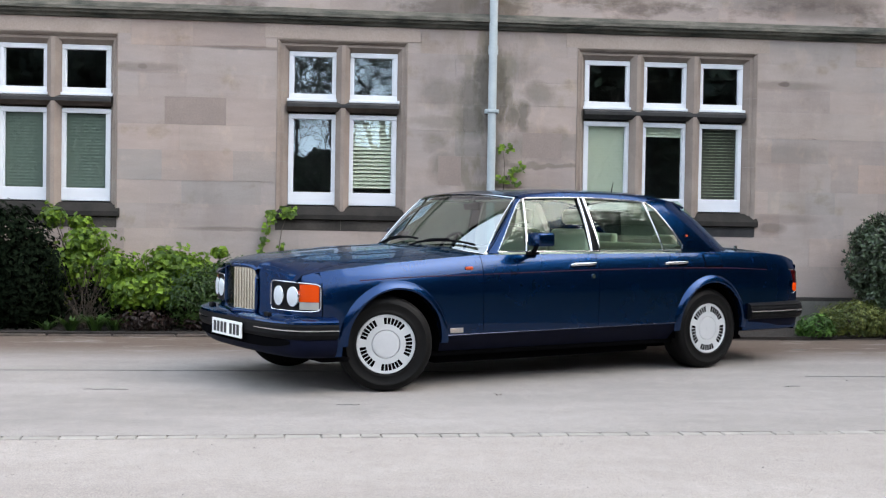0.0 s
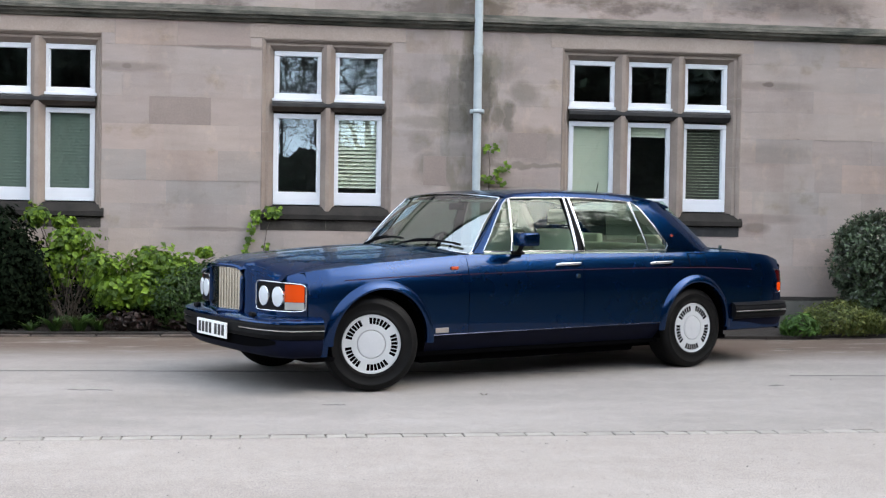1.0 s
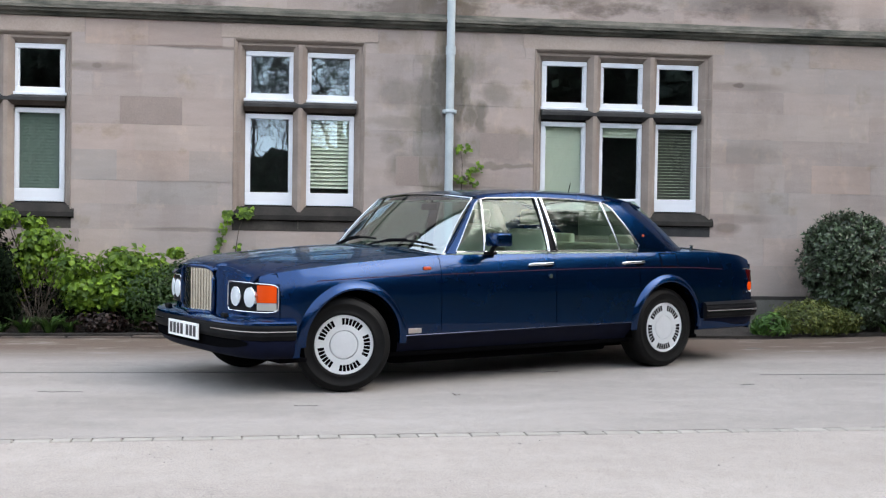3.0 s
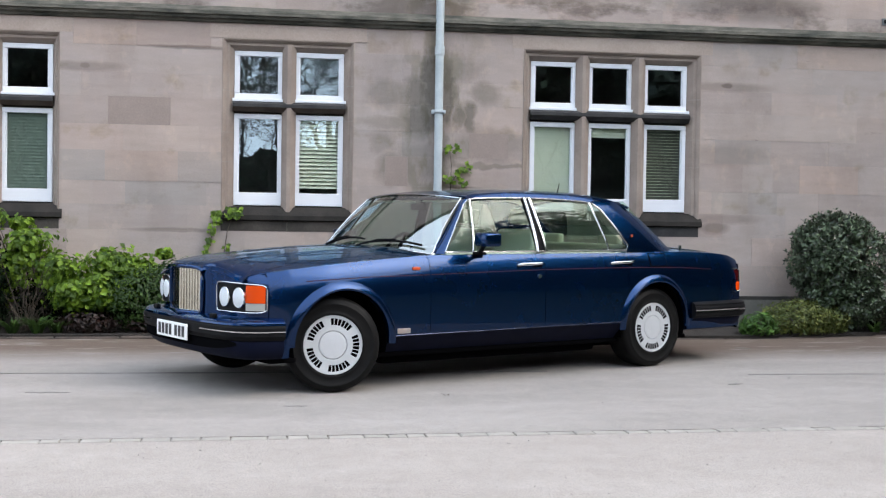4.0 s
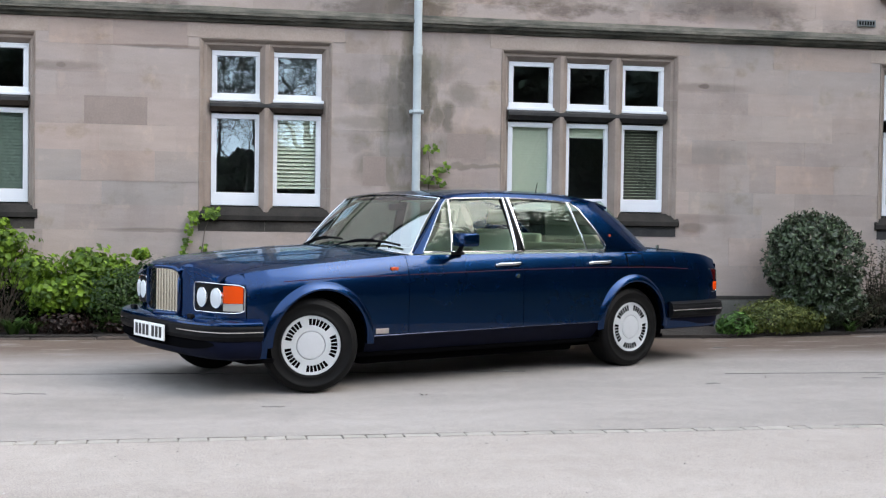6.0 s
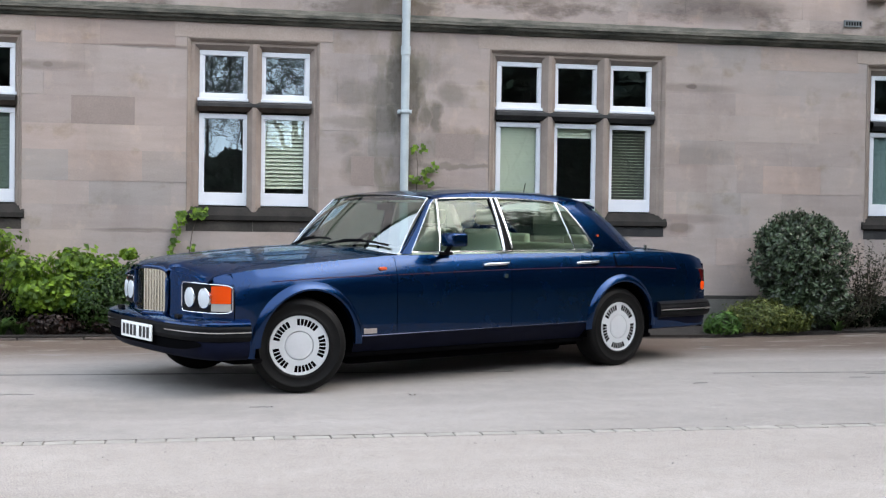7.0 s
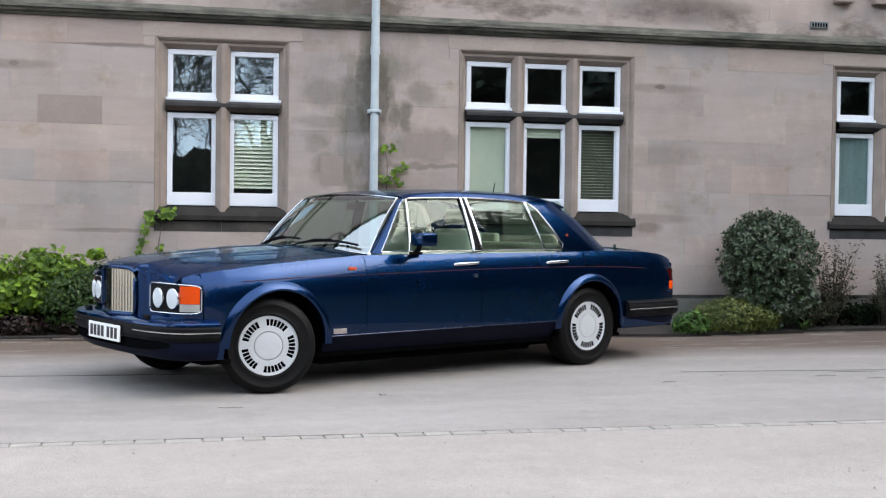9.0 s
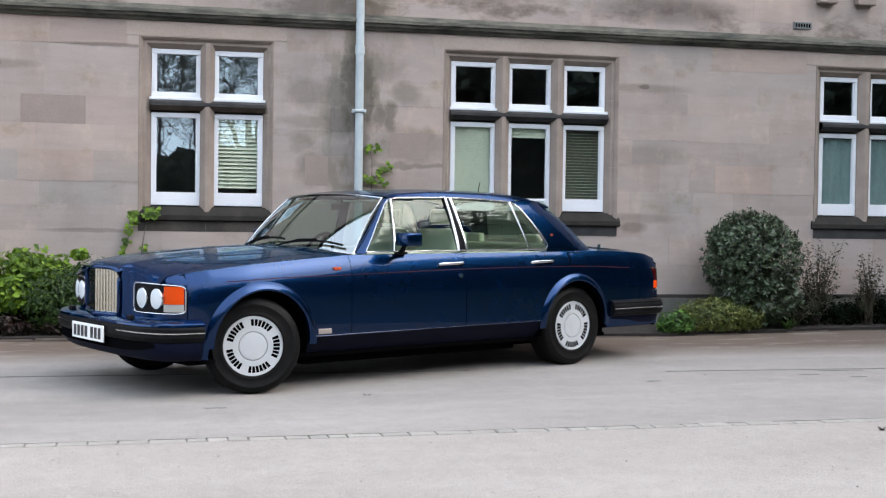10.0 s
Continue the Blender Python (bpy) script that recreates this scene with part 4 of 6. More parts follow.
part("floor_pan", boxm(-0.45, 3.55, -0.78, 0.78, 0.215, 0.25, bevel=0.01), DARK, car, "dark underside")
# added blocks narrow the gap and deepen the shade under the car
for u, e, w_ in ((0.52, 2.6, 0.66), (2.7, 3.2, 0.45)):
    part("underbody_block", boxm(u, e, -w_, w_, 0.145, 0.216, bevel=0.03), DARK, car, "dark block added to keep light from under the car")

# nose: panels that carry the lamps
NOSE = curve([(0.0, -0.70), (0.29, -0.69), (0.36, -0.648), (0.58, -0.614), (0.70, -0.575), (0.76, -0.530), (0.80, -0.465)])
for s in (-1, 1):
    def nose(a, b, s=s):
        y = 0.275 + (0.80 - 0.275) * a ** 0.8
        top = deck(NOSE(y), y) - 0.004
        z = 0.50 + (top - 0.50) * b
        draw_in = 0.085 * max(0.0, (z - 0.755) / (top - 0.755)) ** 1.4 * (y / 0.80) ** 8
        return (NOSE(y) + 0.05 * draw_in, s * y * (1 - draw_in), z)
    part("nose_panel", sheet(nose, 26, 14, 0.01), PAINT, car, smooth=True)


for s in (-1, 1):
    def crown(a, b, s=s):
        y = 0.66 + 0.14 * a
        top = deck(NOSE(y), y) - 0.004
        x0, y0 = NOSE(y) + 0.00425 * (y / 0.80) ** 8 - 0.004, y * (1 - 0.085 * (y / 0.80) ** 8)
        y1 = 0.655 + (flank(-0.44, SH(-0.44)) - 0.655) * a
        z1 = deck(-0.44, y1) + 0.0025
        return (x0 + (-0.44 - x0) * b, s * (y0 + (y1 - y0) * b), top - 0.003 + (z1 - top + 0.003) * (0.6 * b + 0.4 * math.sin(b * math.pi / 2)))
    part("wing_crown", sheet(crown, 14, 8, 0.008), PAINT, car, smooth=True)


def on_nose(y, out=0.0):
    d = (NOSE(abs(y) + 0.005) - NOSE(abs(y) - 0.005)) / 0.01
    n = Vector((-1, d * (1 if y > 0 else -1), 0)).normalized()
    return Vector((NOSE(abs(y)), y, 0)) + n * (out + 0.011), n


for s in (-1, 1):
    ys = sorted([0.405 + 0.392 * i / 22 for i in range(23)] + [0.405 + d for d in (0.003, 0.008, 0.014)] + [0.797 - d for d in (0.003, 0.008, 0.014)])
    lo, hi = [], []
    z0, z1 = 0.556, 0.756
    bez = []
    nip = lambda y: 0.030 * (1 - math.sqrt(max(0.0, 1 - max(0.0, 1 - min(y - 0.405, 0.797 - y) / 0.030) ** 2)))
    for y in ys:
        bez.append(on_nose(s * y, 0.006)[0] + Vector((0, 0, z1 - nip(y) - 0.012 * ((y - 0.405) / 0.392) ** 3)))
    for y in reversed(ys):
        bez.append(on_nose(s * y, 0.006)[0] + Vector((0, 0, z0 + 0.004 + nip(y))))
    lampset = part("lamp_surround", tube(bez, 0.0045, 8, closed=True), CHROME, car, "chrome lamp surround", True)
    backp = sheet(lambda a, b: tuple(on_nose(s * (0.412 + 0.378 * a), 0.001)[0] + Vector((0, 0, z0 + 0.004 + (z1 - z0 - 0.014) * b))), 22, 1)
    part("lamp_panel", backp, BLACKRUB, lampset, "black lamp panel")
    for y in (0.497, 0.645):
        p, n = on_nose(s * y, 0.002)
        n = (n + Vector((-1.0, 0.0, 0.0))).normalized()
        m = Matrix.Translation(p + Vector((0, 0, 0.656))) @ n.to_track_quat("Z", "Y").to_matrix().to_4x4()
        bm = bmesh.new()
        rings = []
        for rr, zz in ((0.070, -0.012), (0.070, 0.004), (0.066, 0.008)):
            rings.append([bm.verts.new(m @ Vector((rr * math.cos(q), rr * math.sin(q), zz))) for q in (math.tau * i / 32 for i in range(32))])
        for a, b in zip(rings, rings[1:]):
            for i in range(32):
                bm.faces.new((a[i], a[(i + 1) % 32], b[(i + 1) % 32], b[i]))
        h = part("headlamp", bm, CHROME, lampset, "round headlamp", True)
        lens = sheet(lambda a, b: tuple(m @ Vector((0.067 * (0.015 + 0.985 * b) * math.cos(math.tau * a), 0.067 * (0.015 + 0.985 * b) * math.sin(math.tau * a), 0.005 + 0.005 * (1 - b * b)))), 32, 6)
        bmesh.ops.remove_doubles(lens, verts=lens.verts, dist=0.0002)
        part("lens", lens, LAMPLENS, h, "fluted headlamp lens", True)
    part("indicator", sheet(lambda a, b: tuple(on_nose(s * (0.702 + 0.088 * a), 0.004 + 0.004 * math.sin(math.pi * a))[0] + Vector((0, 0, 0.624 + 0.116 * b))), 12, 4, 0.012), ORANGE, lampset, "orange indicator lens", True)
    part("side_lamp", sheet(lambda a, b: tuple(on_nose(s * (0.702 + 0.088 * a), 0.004)[0] + Vector((0, 0, 0.572 + 0.05 * b))), 12, 4, 0.012), CLEARLENS, lampset, "clear side lamp lens", True)

# radiator shell and slatted grille with a slight vee
def shell(y):
    return -0.755 + 0.225 * abs(y)


GZ0, GZ1 = 0.535, 0.835
rim = []
for i in range(17):
    y = -0.268 + 0.536 * i / 16
    rim.append((shell(y) - 0.004, y, GZ1 + 0.013 - 0.03 * (abs(y) / 0.268) ** 6))
for z in (0.76, 0.66, 0.58):
    rim.append((shell(0.268) - 0.004, 0.268, z))
for i in range(17):
    y = 0.262 - 0.524 * i / 16
    rim.append((shell(y) - 0.004, y, GZ0 - 0.008))
for z in (0.58, 0.66, 0.76):
    rim.append((shell(0.268) - 0.004, -0.268, z))
grille = part("radiator_shell", tube(rim, 0.017, 10, closed=True), PAINT, car, "painted radiator shell", True)
part("backing", sheet(lambda a, b: (shell(0.25 * (2 * a - 1)) + 0.042, 0.256 * (2 * a - 1), GZ0 + (GZ1 - GZ0) * b), 2, 1), DARK, grille, "dark radiator core")
NS = 17
for i in range(NS):
    y = -0.248 + 0.496 * i / (NS - 1)
    u = shell(y) + 0.002
    top = GZ1 + 0.004 - 0.03 * (abs(y) / 0.262) ** 6
    bm = bmesh.new()
    v = [bm.verts.new(c) for z in (GZ0, top) for c in ((u + 0.026, y - 0.0136, z), (shell(y - 0.0128) + 0.003, y - 0.0128, z), (u, y, z), (shell(y + 0.0128) + 0.003, y + 0.0128, z), (u + 0.026, y + 0.0136, z))]
    for j in range(4):
        bm.faces.new((v[j], v[j + 1], v[j + 6], v[j + 5]))
    part("grille_slat", bm, STEEL, grille, "vertical bright grille slat")
for s in (-1, 1):
    part("shell_side", sheet(lambda a, b: (shell(0.27) + 0.09 * a, s * 0.272, GZ0 - 0.01 + (GZ1 - GZ0) * b), 2, 6, 0.008), PAINT, grille)

# ---- bumpers ----
def plan_path(points, n=60):
    """A smooth symmetric plan path from half-points (x, y), with outward normals."""
    full = [Vector((x, y, 0)) for x, y in points]
    full = [Vector((p.x, -p.y, 0)) for p in reversed(full)] + full[1:]
    d = [0.0]
    for a, b in zip(full, full[1:]):
        d.append(d[-1] + (b - a).length)
    fx, fy = curve([(t, p.x) for t, p in zip(d, full)]), curve([(t, p.y) for t, p in zip(d, full)])
    pts = [Vector((fx(d[-1] * i / n), fy(d[-1] * i / n), 0)) for i in range(n + 1)]
    out = []
    for i, p in enumerate(pts):
        t = (pts[min(i + 1, n)] - pts[max(i - 1, 0)]).normalized()
        out.append((p, Vector((-t.y, t.x, 0))))
    return out


FB = plan_path([(-0.775, 0.0), (-0.770, 0.30), (-0.745, 0.58), (-0.69, 0.77), (-0.60, 0.868), (-0.40, 0.914)])
RB = [(p, -n) for p, n in plan_path([(4.37, 0.0), (4.36, 0.35), (4.325, 0.65), (4.235, 0.83), (4.07, 0.897), (3.80, 0.915), (3.50, 0.925)])]
for path, nm, dz in ((FB, "front_bumper", 0.0), (RB, "rear_bumper", 0.012)):
    if path is FB:
        path = [(p, n if n.x < 0.2 or abs(p.y) > 0.8 else -n) for p, n in path]
        if path[30][1].x > 0:
            path = [(p, -n) for p, n in path]
    b = part(nm, strip(path, [(-0.012, 0.378 + dz), (0.004, 0.386 + dz), (0.018, 0.412 + dz), (0.018, 0.468 + dz), (0.012, 0.48 + dz), (0.0, 0.486 + dz), (-0.10, 0.486 + dz), (-0.10, 0.378 + dz)]), BLACKRUB, car, "black rubber-faced bumper", False)
    inner = [(p, n) for p, n in path if (abs(p.y) > 0.30 or path is RB or path[0][0].x > 3)]
    for s in (-1, 1):
        half = [(p, n) for p, n in inner if p.y * s > (0.28 if nm == "front_bumper" else 0.0)]
        half = half[2:] if s > 0 else half[:-2]
        part("bright_strip", strip(half, [(0.017, 0.436 + dz), (0.0225, 0.4385 + dz), (0.0225, 0.4455 + dz), (0.017, 0.448 + dz)] if nm == "front_bumper" else [(0.017, 0.434 + dz), (0.028, 0.436 + dz), (0.025, 0.443 + dz), (0.017, 0.450 + dz)]), CHROME, b, "thin chrome bumper strip")
    part("bumper_top", strip(path, [(0.012, 0.484 + dz), (0.010, 0.497 + dz), (-0.01, 0.512 + dz), (-0.05, 0.522 + dz), (-0.16, 0.53 + dz), (-0.16, 0.49 + dz)]), PAINT if nm == "front_bumper" else BLACKRUB, b, "bumper upper ledge", True)
    part("valance", strip(path, [(-0.012, 0.406), (-0.008, 0.37), (-0.018, 0.318), (-0.045, 0.276), (-0.085, 0.252), (-0.24, 0.25), (-0.24, 0.406)] if nm == "front_bumper" else [(-0.03, 0.418), (-0.03, 0.37), (-0.045, 0.325), (-0.08, 0.292), (-0.12, 0.284), (-0.26, 0.284), (-0.26, 0.418)]), VALANCE, b, "dark blue lower valance", True)
    if nm == "front_bumper":
        sub = [(p, n) for p, n in path if abs(p.y) < 0.80]

        def intake(a, b, sub=sub):
            p, n = sub[round(a * (len(sub) - 1))]
            h = 0.044 * max(0.05, 1 - (abs(p.y) / 0.80) ** 6)
            return tuple(p + n * -0.003 + Vector((0, 0, 0.358 + h * (2 * b - 1))))
        part("air_intake", sheet(intake, len(sub) - 1, 3, 0.003), DARK, b, "dark air intake slot")
        for s in (-1, 1):
            part("lamp_washer", boxm(-0.735, -0.70, s * 0.49 - 0.035, s * 0.49 + 0.035, 0.512, 0.545, bevel=0.012), BLACKRUB, b, "black headlamp washer jet")

plate = part("number_plate", boxm(-0.812, -0.800, -0.26, 0.26, 0.344, 0.455, bevel=0.004), PLATE, car, "white number plate")
for i, y in enumerate((0.205, 0.143, 0.080, 0.017, -0.080, -0.143, -0.205)):
    part("plate_bar", boxm(-0.8135, -0.8115, y - 0.022, y + 0.022, 0.362, 0.437), BLACKINK, plate, "plain black bar")

# ---- tail lamps ----
for s in (-1, 1):
    t = part("tail_lamp", boxm(4.05, 4.17, s * 0.775 - 0.06, s * 0.775 + 0.06, 0.615, 0.80, bevel=0.02), REDLENS, car, "red and orange tail lamp")
    part("indicator", boxm(4.055, 4.174, s * 0.778 - 0.06, s * 0.778 + 0.06, 0.612, 0.69, bevel=0.012), ORANGE, t, "orange tail indicator")
    part("bezel", tube([(4.055, s * 0.842, 0.60), (4.055, s * 0.84, 0.805), (4.13, s * 0.836, 0.802), (4.165, s * 0.832, 0.79), (4.165, s * 0.836, 0.615), (4.13, s * 0.842, 0.60)], 0.003, 6, closed=True), CHROME, t, "chrome lamp bezel")

# ---- greenhouse ----
def pillar_y(z):
    """Half-width of the glasshouse at height z."""
    return 0.862 - 0.165 * (max(0.0, z - 0.955) / 0.41) ** 1.3


EDGE = curve([(1.20, 1.364), (1.35, 1.392), (1.8, 1.414), (2.3, 1.410), (2.7, 1.378), (2.97, 1.320)])
CROWN = curve([(1.10, 1.388), (1.45, 1.43), (2.0, 1.452), (2.5, 1.448), (2.9, 1.415), (3.05, 1.385)])


def roof(a, b):
    v = 2 * a - 1
    y = 0.655 * v
    u0, u1 = 1.145 + 0.095 * v * v, 3.02 - 0.05 * v * v
    u = u0 + (u1 - u0) * b
    return (u, y, EDGE(u) + 0.006 + (CROWN(u) - EDGE(u) - 0.006) * (1 - abs(v) ** 3.2))


part("aerial", tube([(2.74, 0, 1.425), (2.75, 0, 1.47), (2.765, 0, 1.535)], 0.006, 8, taper=0.5), BLACKRUB, car, "short black roof aerial", True)
part("roof", sheet(roof, 28, 36, 0.02), PAINT, car, "smooth blue roof panel", True)
DLO_F = [(0.925, 0.962), (1.00, 1.07), (1.10, 1.205), (1.19, 1.315), (1.235, 1.35)]
DLO_T = [(1.30, 1.362), (1.55, 1.371), (1.83, 1.377), (2.1, 1.374), (2.35, 1.364), (2.50, 1.352)]
DLO_R = [(2.572, 1.30), (2.655, 1.19), (2.725, 1.09), (2.772, 1.01)]
front_edge, top_edge = curve([(z, u) for u, z in DLO_F]), curve(DLO_T)
rear_edge = curve([(z, u) for u, z in reversed([(2.50, 1.352)] + DLO_R + [(2.785, 0.975)])])


def side_pt(u, z, s, out=0.0):
    return (u, s * (pillar_y(z) + out), z)


for s in (-1, 1):
    # cant rail between roof edge and the side glass
    part("cant_rail", sheet(lambda a, b: (lambda u: (u, s * (0.652 + (pillar_y(top_edge(u)) + 0.004 - 0.652) * b ** 0.85), EDGE(u) + 0.006 + (top_edge(u) - EDGE(u) - 0.010) * b ** 1.2))(1.235 + (2.54 - 1.235) * a), 30, 6, 0.012), PAINT, car, smooth=True)
    # windscreen pillar
    def apillar(a, b, s=s):
        z = 0.945 + (1.352 - 0.945) * b
        f = front_edge(min(z, 1.35))
        g = 0.860 + (1.215 - 0.860) * b
        yi, yo = 0.789 - 0.132 * b, pillar_y(min(z, 1.36)) + 0.003
        swell = 0.016 * math.sin(math.pi * a) * (1 - 0.4 * b)
        return (g + (f + 0.004 - g) * a - swell * 0.8, s * (yi + (yo - yi) * a + swell), z + 0.4 * swell)
    part("windscreen_pillar", sheet(apillar, 10, 16, 0.012), PAINT, car, smooth=True)
    # rear quarter pillar
    BACK = curve([(0.955, 3.49), (1.0, 3.405), (1.10, 3.265), (1.24, 3.07), (1.315, 2.945), (1.37, 2.88)])

    def cpillar(a, b, s=s):
        z = 0.945 + (1.368 - 0.945) * b
        f = rear_edge(min(max(z, 0.975), 1.35)) + (0.0 if z < 1.35 else 0.0)
        g = BACK(z)
        y = pillar_y(min(z, 1.36)) + 0.003
        return (f + (g - f) * a, s * (y - (0.075 + 0.10 * (1 - b)) * a ** 2.6 - 0.03 * (1 - b) ** 4), z)
    part("rear_pillar", sheet(cpillar, 16, 20, 0.012), PAINT, car, "broad blue rear roof pillar", True)
    part("pillar_badge", tube([(2.845, s * (pillar_y(1.09) - 0.004), 1.09), (2.845, s * (pillar_y(1.09) + 0.006), 1.09)], 0.010, 14), REPEATER, car, "small round red and silver badge")
    # side glass in three panes a side, with chrome frames
    def pane_sheet(fl, fr, zb, zt, n=10):
        def at(a, b):
            u = fl(zb) + (fr(zb) - fl(zb)) * a
            top = min(zt(u), 1.37)
            z = zb + (top - zb) * b
            uu = fl(z) + (fr(z) - fl(z)) * a
            return side_pt(uu, min(z, zt(uu) - 0.002), s, -0.012)
        return sheet(at, n, n)
    QF, QR = 1.182, curve([(0.97, 2.552), (1.345, 2.465)])
    top_any = curve([(0.9, 0.94)] + DLO_F[1:] + DLO_T + DLO_R)
    for nm, fl, fr in (("quarterlight", lambda z: front_edge(z), lambda z: max(QF, front_edge(z) + 0.004)), ("door_glass", lambda z: max(QF, front_edge(z)), lambda z: 1.80), ("rear_door_glass", lambda z: 1.895, lambda z: QR(z)), ("rear_quarterlight", lambda z: QR(z), lambda z: rear_edge(min(z, 1.35)))):
        g = part(nm, pane_sheet(fl, fr, 0.967, top_any), CARGLASS, car, "tinted side glass", True)
        facing(g, centre=(2, 0, 0.9))
    ring = [side_pt(u, z, s, 0.004) for u, z in DLO_F + DLO_T + DLO_R] + [side_pt(2.745, 0.972, s, 0.004)] + [side_pt(2.70 - 1.77 * i / 14, 0.962 + 0.012 * (1 - i / 14), s, 0.004) for i in range(15)]
    part("window_trim", tube(ring, 0.0055, 8, closed=True), CHROME, car, "bright window surround", True)
    for u0, u1, w in ((1.805, 1.822, 0.012), (1.885, 1.872, 0.012)):
        part("window_bar", tube([side_pt(u0 + (u1 - u0) * i / 8 - (0.028 * i / 8 if u0 > 1.7 else 0), 0.962 + (min(top_edge(u0), top_any(u0)) - 0.964) * i / 8, s, 0.005) for i in range(9)], w, 8), CHROME, car, "chrome window divider", True)
    part("window_bar", tube([side_pt(QR(0.97 + 0.38 * i / 8), 0.972 + 0.38 * i / 8, s, 0.004) for i in range(9)], 0.009, 8), CHROME, car, "chrome window divider", True)
    part("window_bar", tube([side_pt(QF + 0.072 * i / 8, 0.964 + (top_any(QF + 0.072) - 0.966) * i / 8, s, 0.005) for i in range(9)], 0.0075, 8), CHROME, car, "chrome quarterlight divider", True)
    part("centre_pillar", sheet(lambda a, b: side_pt(1.805 + 0.085 * a - 0.028 * b, 0.96 + 0.41 * b, s, 0.0), 2, 8, 0.02), BLACKRUB, car, "dark centre pillar", True)
    # door furniture
    for u, z in ((1.70, 0.868), (2.67, 0.872)):
        y = flank(u, z)
        h = part("door_handle", tube([(u - 0.115, s * (y + 0.004), z - 0.006), (u - 0.105, s * (y + 0.028), z), (u + 0.06, s * (y + 0.032), z + 0.004), (u + 0.10, s * (y + 0.026), z + 0.006), (u + 0.108, s * y, z + 0.004)], 0.0105, 10, flat=1.1), CHROME, car, "chrome pull handle", True)
        part("handle_cup", boxm(u + 0.03, u + 0.115, s * y - 0.01, s * y + 0.012, z - 0.022, z - 0.004, bevel=0.006), DARK, h, "shadowed handle cup")
    part("door_lock", tube([(1.786, s * flank(1.786, 0.778), 0.778), (1.786, s * (flank(1.786, 0.778) + 0.008), 0.778)], 0.017, 14), CHROME, car, "round key lock")
    part("side_repeater", boxm(0.618, 0.682, s * flank(0.64, 0.847) - 0.012, s * flank(0.64, 0.847) + 0.010, 0.836, 0.859, bevel=0.007), REPEATER, car, "small orange side repeater")
    part("wing_badge", boxm(0.485, 0.595, s * flank(0.54, 0.405) - 0.005, s * flank(0.54, 0.405) + 0.004, 0.391, 0.427, bevel=0.003), BADGE, car, "small bright oblong badge")
    # door mirror
    mr = boxm(1.125, 1.27, s * 1.02 - 0.075, s * 1.02 + 0.075, 1.008, 1.106, bevel=0.022, seg=3)
    mir = part("door_mirror", mr, PAINT, car, "blue door mirror on a black stem", True)
    part("stem", tube([(1.235, s * 0.87, 0.955), (1.225, s * 0.905, 0.972), (1.21, s * 0.945, 1.0), (1.20, s * 0.985, 1.03)], 0.018, 10), BLACKRUB, mir, "black mirror stem", True)
    part("mirror_foot", boxm(1.185, 1.285, s * 0.872 - 0.025, s * 0.872 + 0.025, 0.94, 0.966, bevel=0.012), BLACKRUB, mir)
    part("mirror_glass", boxm(1.2705, 1.2735, s * 1.02 - 0.06, s * 1.02 + 0.06, 1.022, 1.092), CHROME, mir, "mirror glass")
def on_flank(u0, u1, z0, z1, out):
    return lambda a, b: (u0 + (u1 - u0) * a, -flank(u0 + (u1 - u0) * a, z0 + (z1 - z0) * b) - out, z0 + (z1 - z0) * b)


flap = part("fuel_flap", sheet(on_flank(2.998, 3.182, 0.842, 0.938, 0.0045), 10, 8, 0.004), PAINT, car, "square fuel filler flap", True)
part("shut_line", sheet(on_flank(2.988, 3.192, 0.832, 0.946, 0.0022), 10, 8, 0.001), DARK, flap, "dark shut line round the flap")


def screen(a, b):
    v = 2 * a - 1
    u0, u1 = 0.70 + 0.165 * v * v, 1.150 + 0.065 * v * v
    z0, z1 = 0.985 - 0.045 * v * v, 1.392 - 0.035 * v * v
    w = 0.792 - 0.132 * b
    bow = 0.012 * math.sin(math.pi * b)
    return (u0 + (u1 - u0) * b - bow, w * v, z0 + (z1 - z0) * b + bow)


ws = part("windscreen", sheet(screen, 24, 14), SCREEN, car, "raked laminated windscreen", True)
facing(ws, centre=(2, 0, 0.9))
edge = [screen(i / 20, 0) for i in range(21)] + [screen(1, i / 14) for i in range(1, 15)] + [screen(1 - i / 20, 1) for i in range(1, 21)] + [screen(0, 1 - i / 14) for i in range(1, 14)]
part("screen_trim", tube([(x - 0.004, y, z + 0.004) for x, y, z in edge], 0.0055, 8, closed=True), CHROME, car, "bright windscreen trim", True)
rs_ = part("rear_screen", sheet(lambda a, b: (3.44 - 0.44 * b - 0.03 * (2 * a - 1) ** 2, (0.70 - 0.115 * b) * (2 * a - 1), 0.965 + 0.41 * b), 12, 8), CARGLASS, car, "sloping rear screen", True)
facing(rs_, centre=(2, 0, 0.9))
for y0, du in ((-0.10, 0.0), (0.48, 0.0)):
    a = [(0.5 + y / 1.49) for y in (y0, y0 - 0.56)]
    pts = [Vector(screen(a[0] + (a[1] - a[0]) * i / 10, 0.02 + 0.085 * math.sin(i / 10 * 2.2))) + Vector((-0.02, 0, 0.018)) for i in range(11)]
    wp = part("wiper", tube(pts, 0.009, 6), BLACKRUB, car, "black windscreen wiper")
    part("wiper_arm", tube([pts[0] + Vector((-0.05, 0.02, -0.02)), pts[3] + Vector((-0.012, 0, 0.012)), pts[6] + Vector((-0.01, 0, 0.012))], 0.007, 6), BLACKRUB, wp)

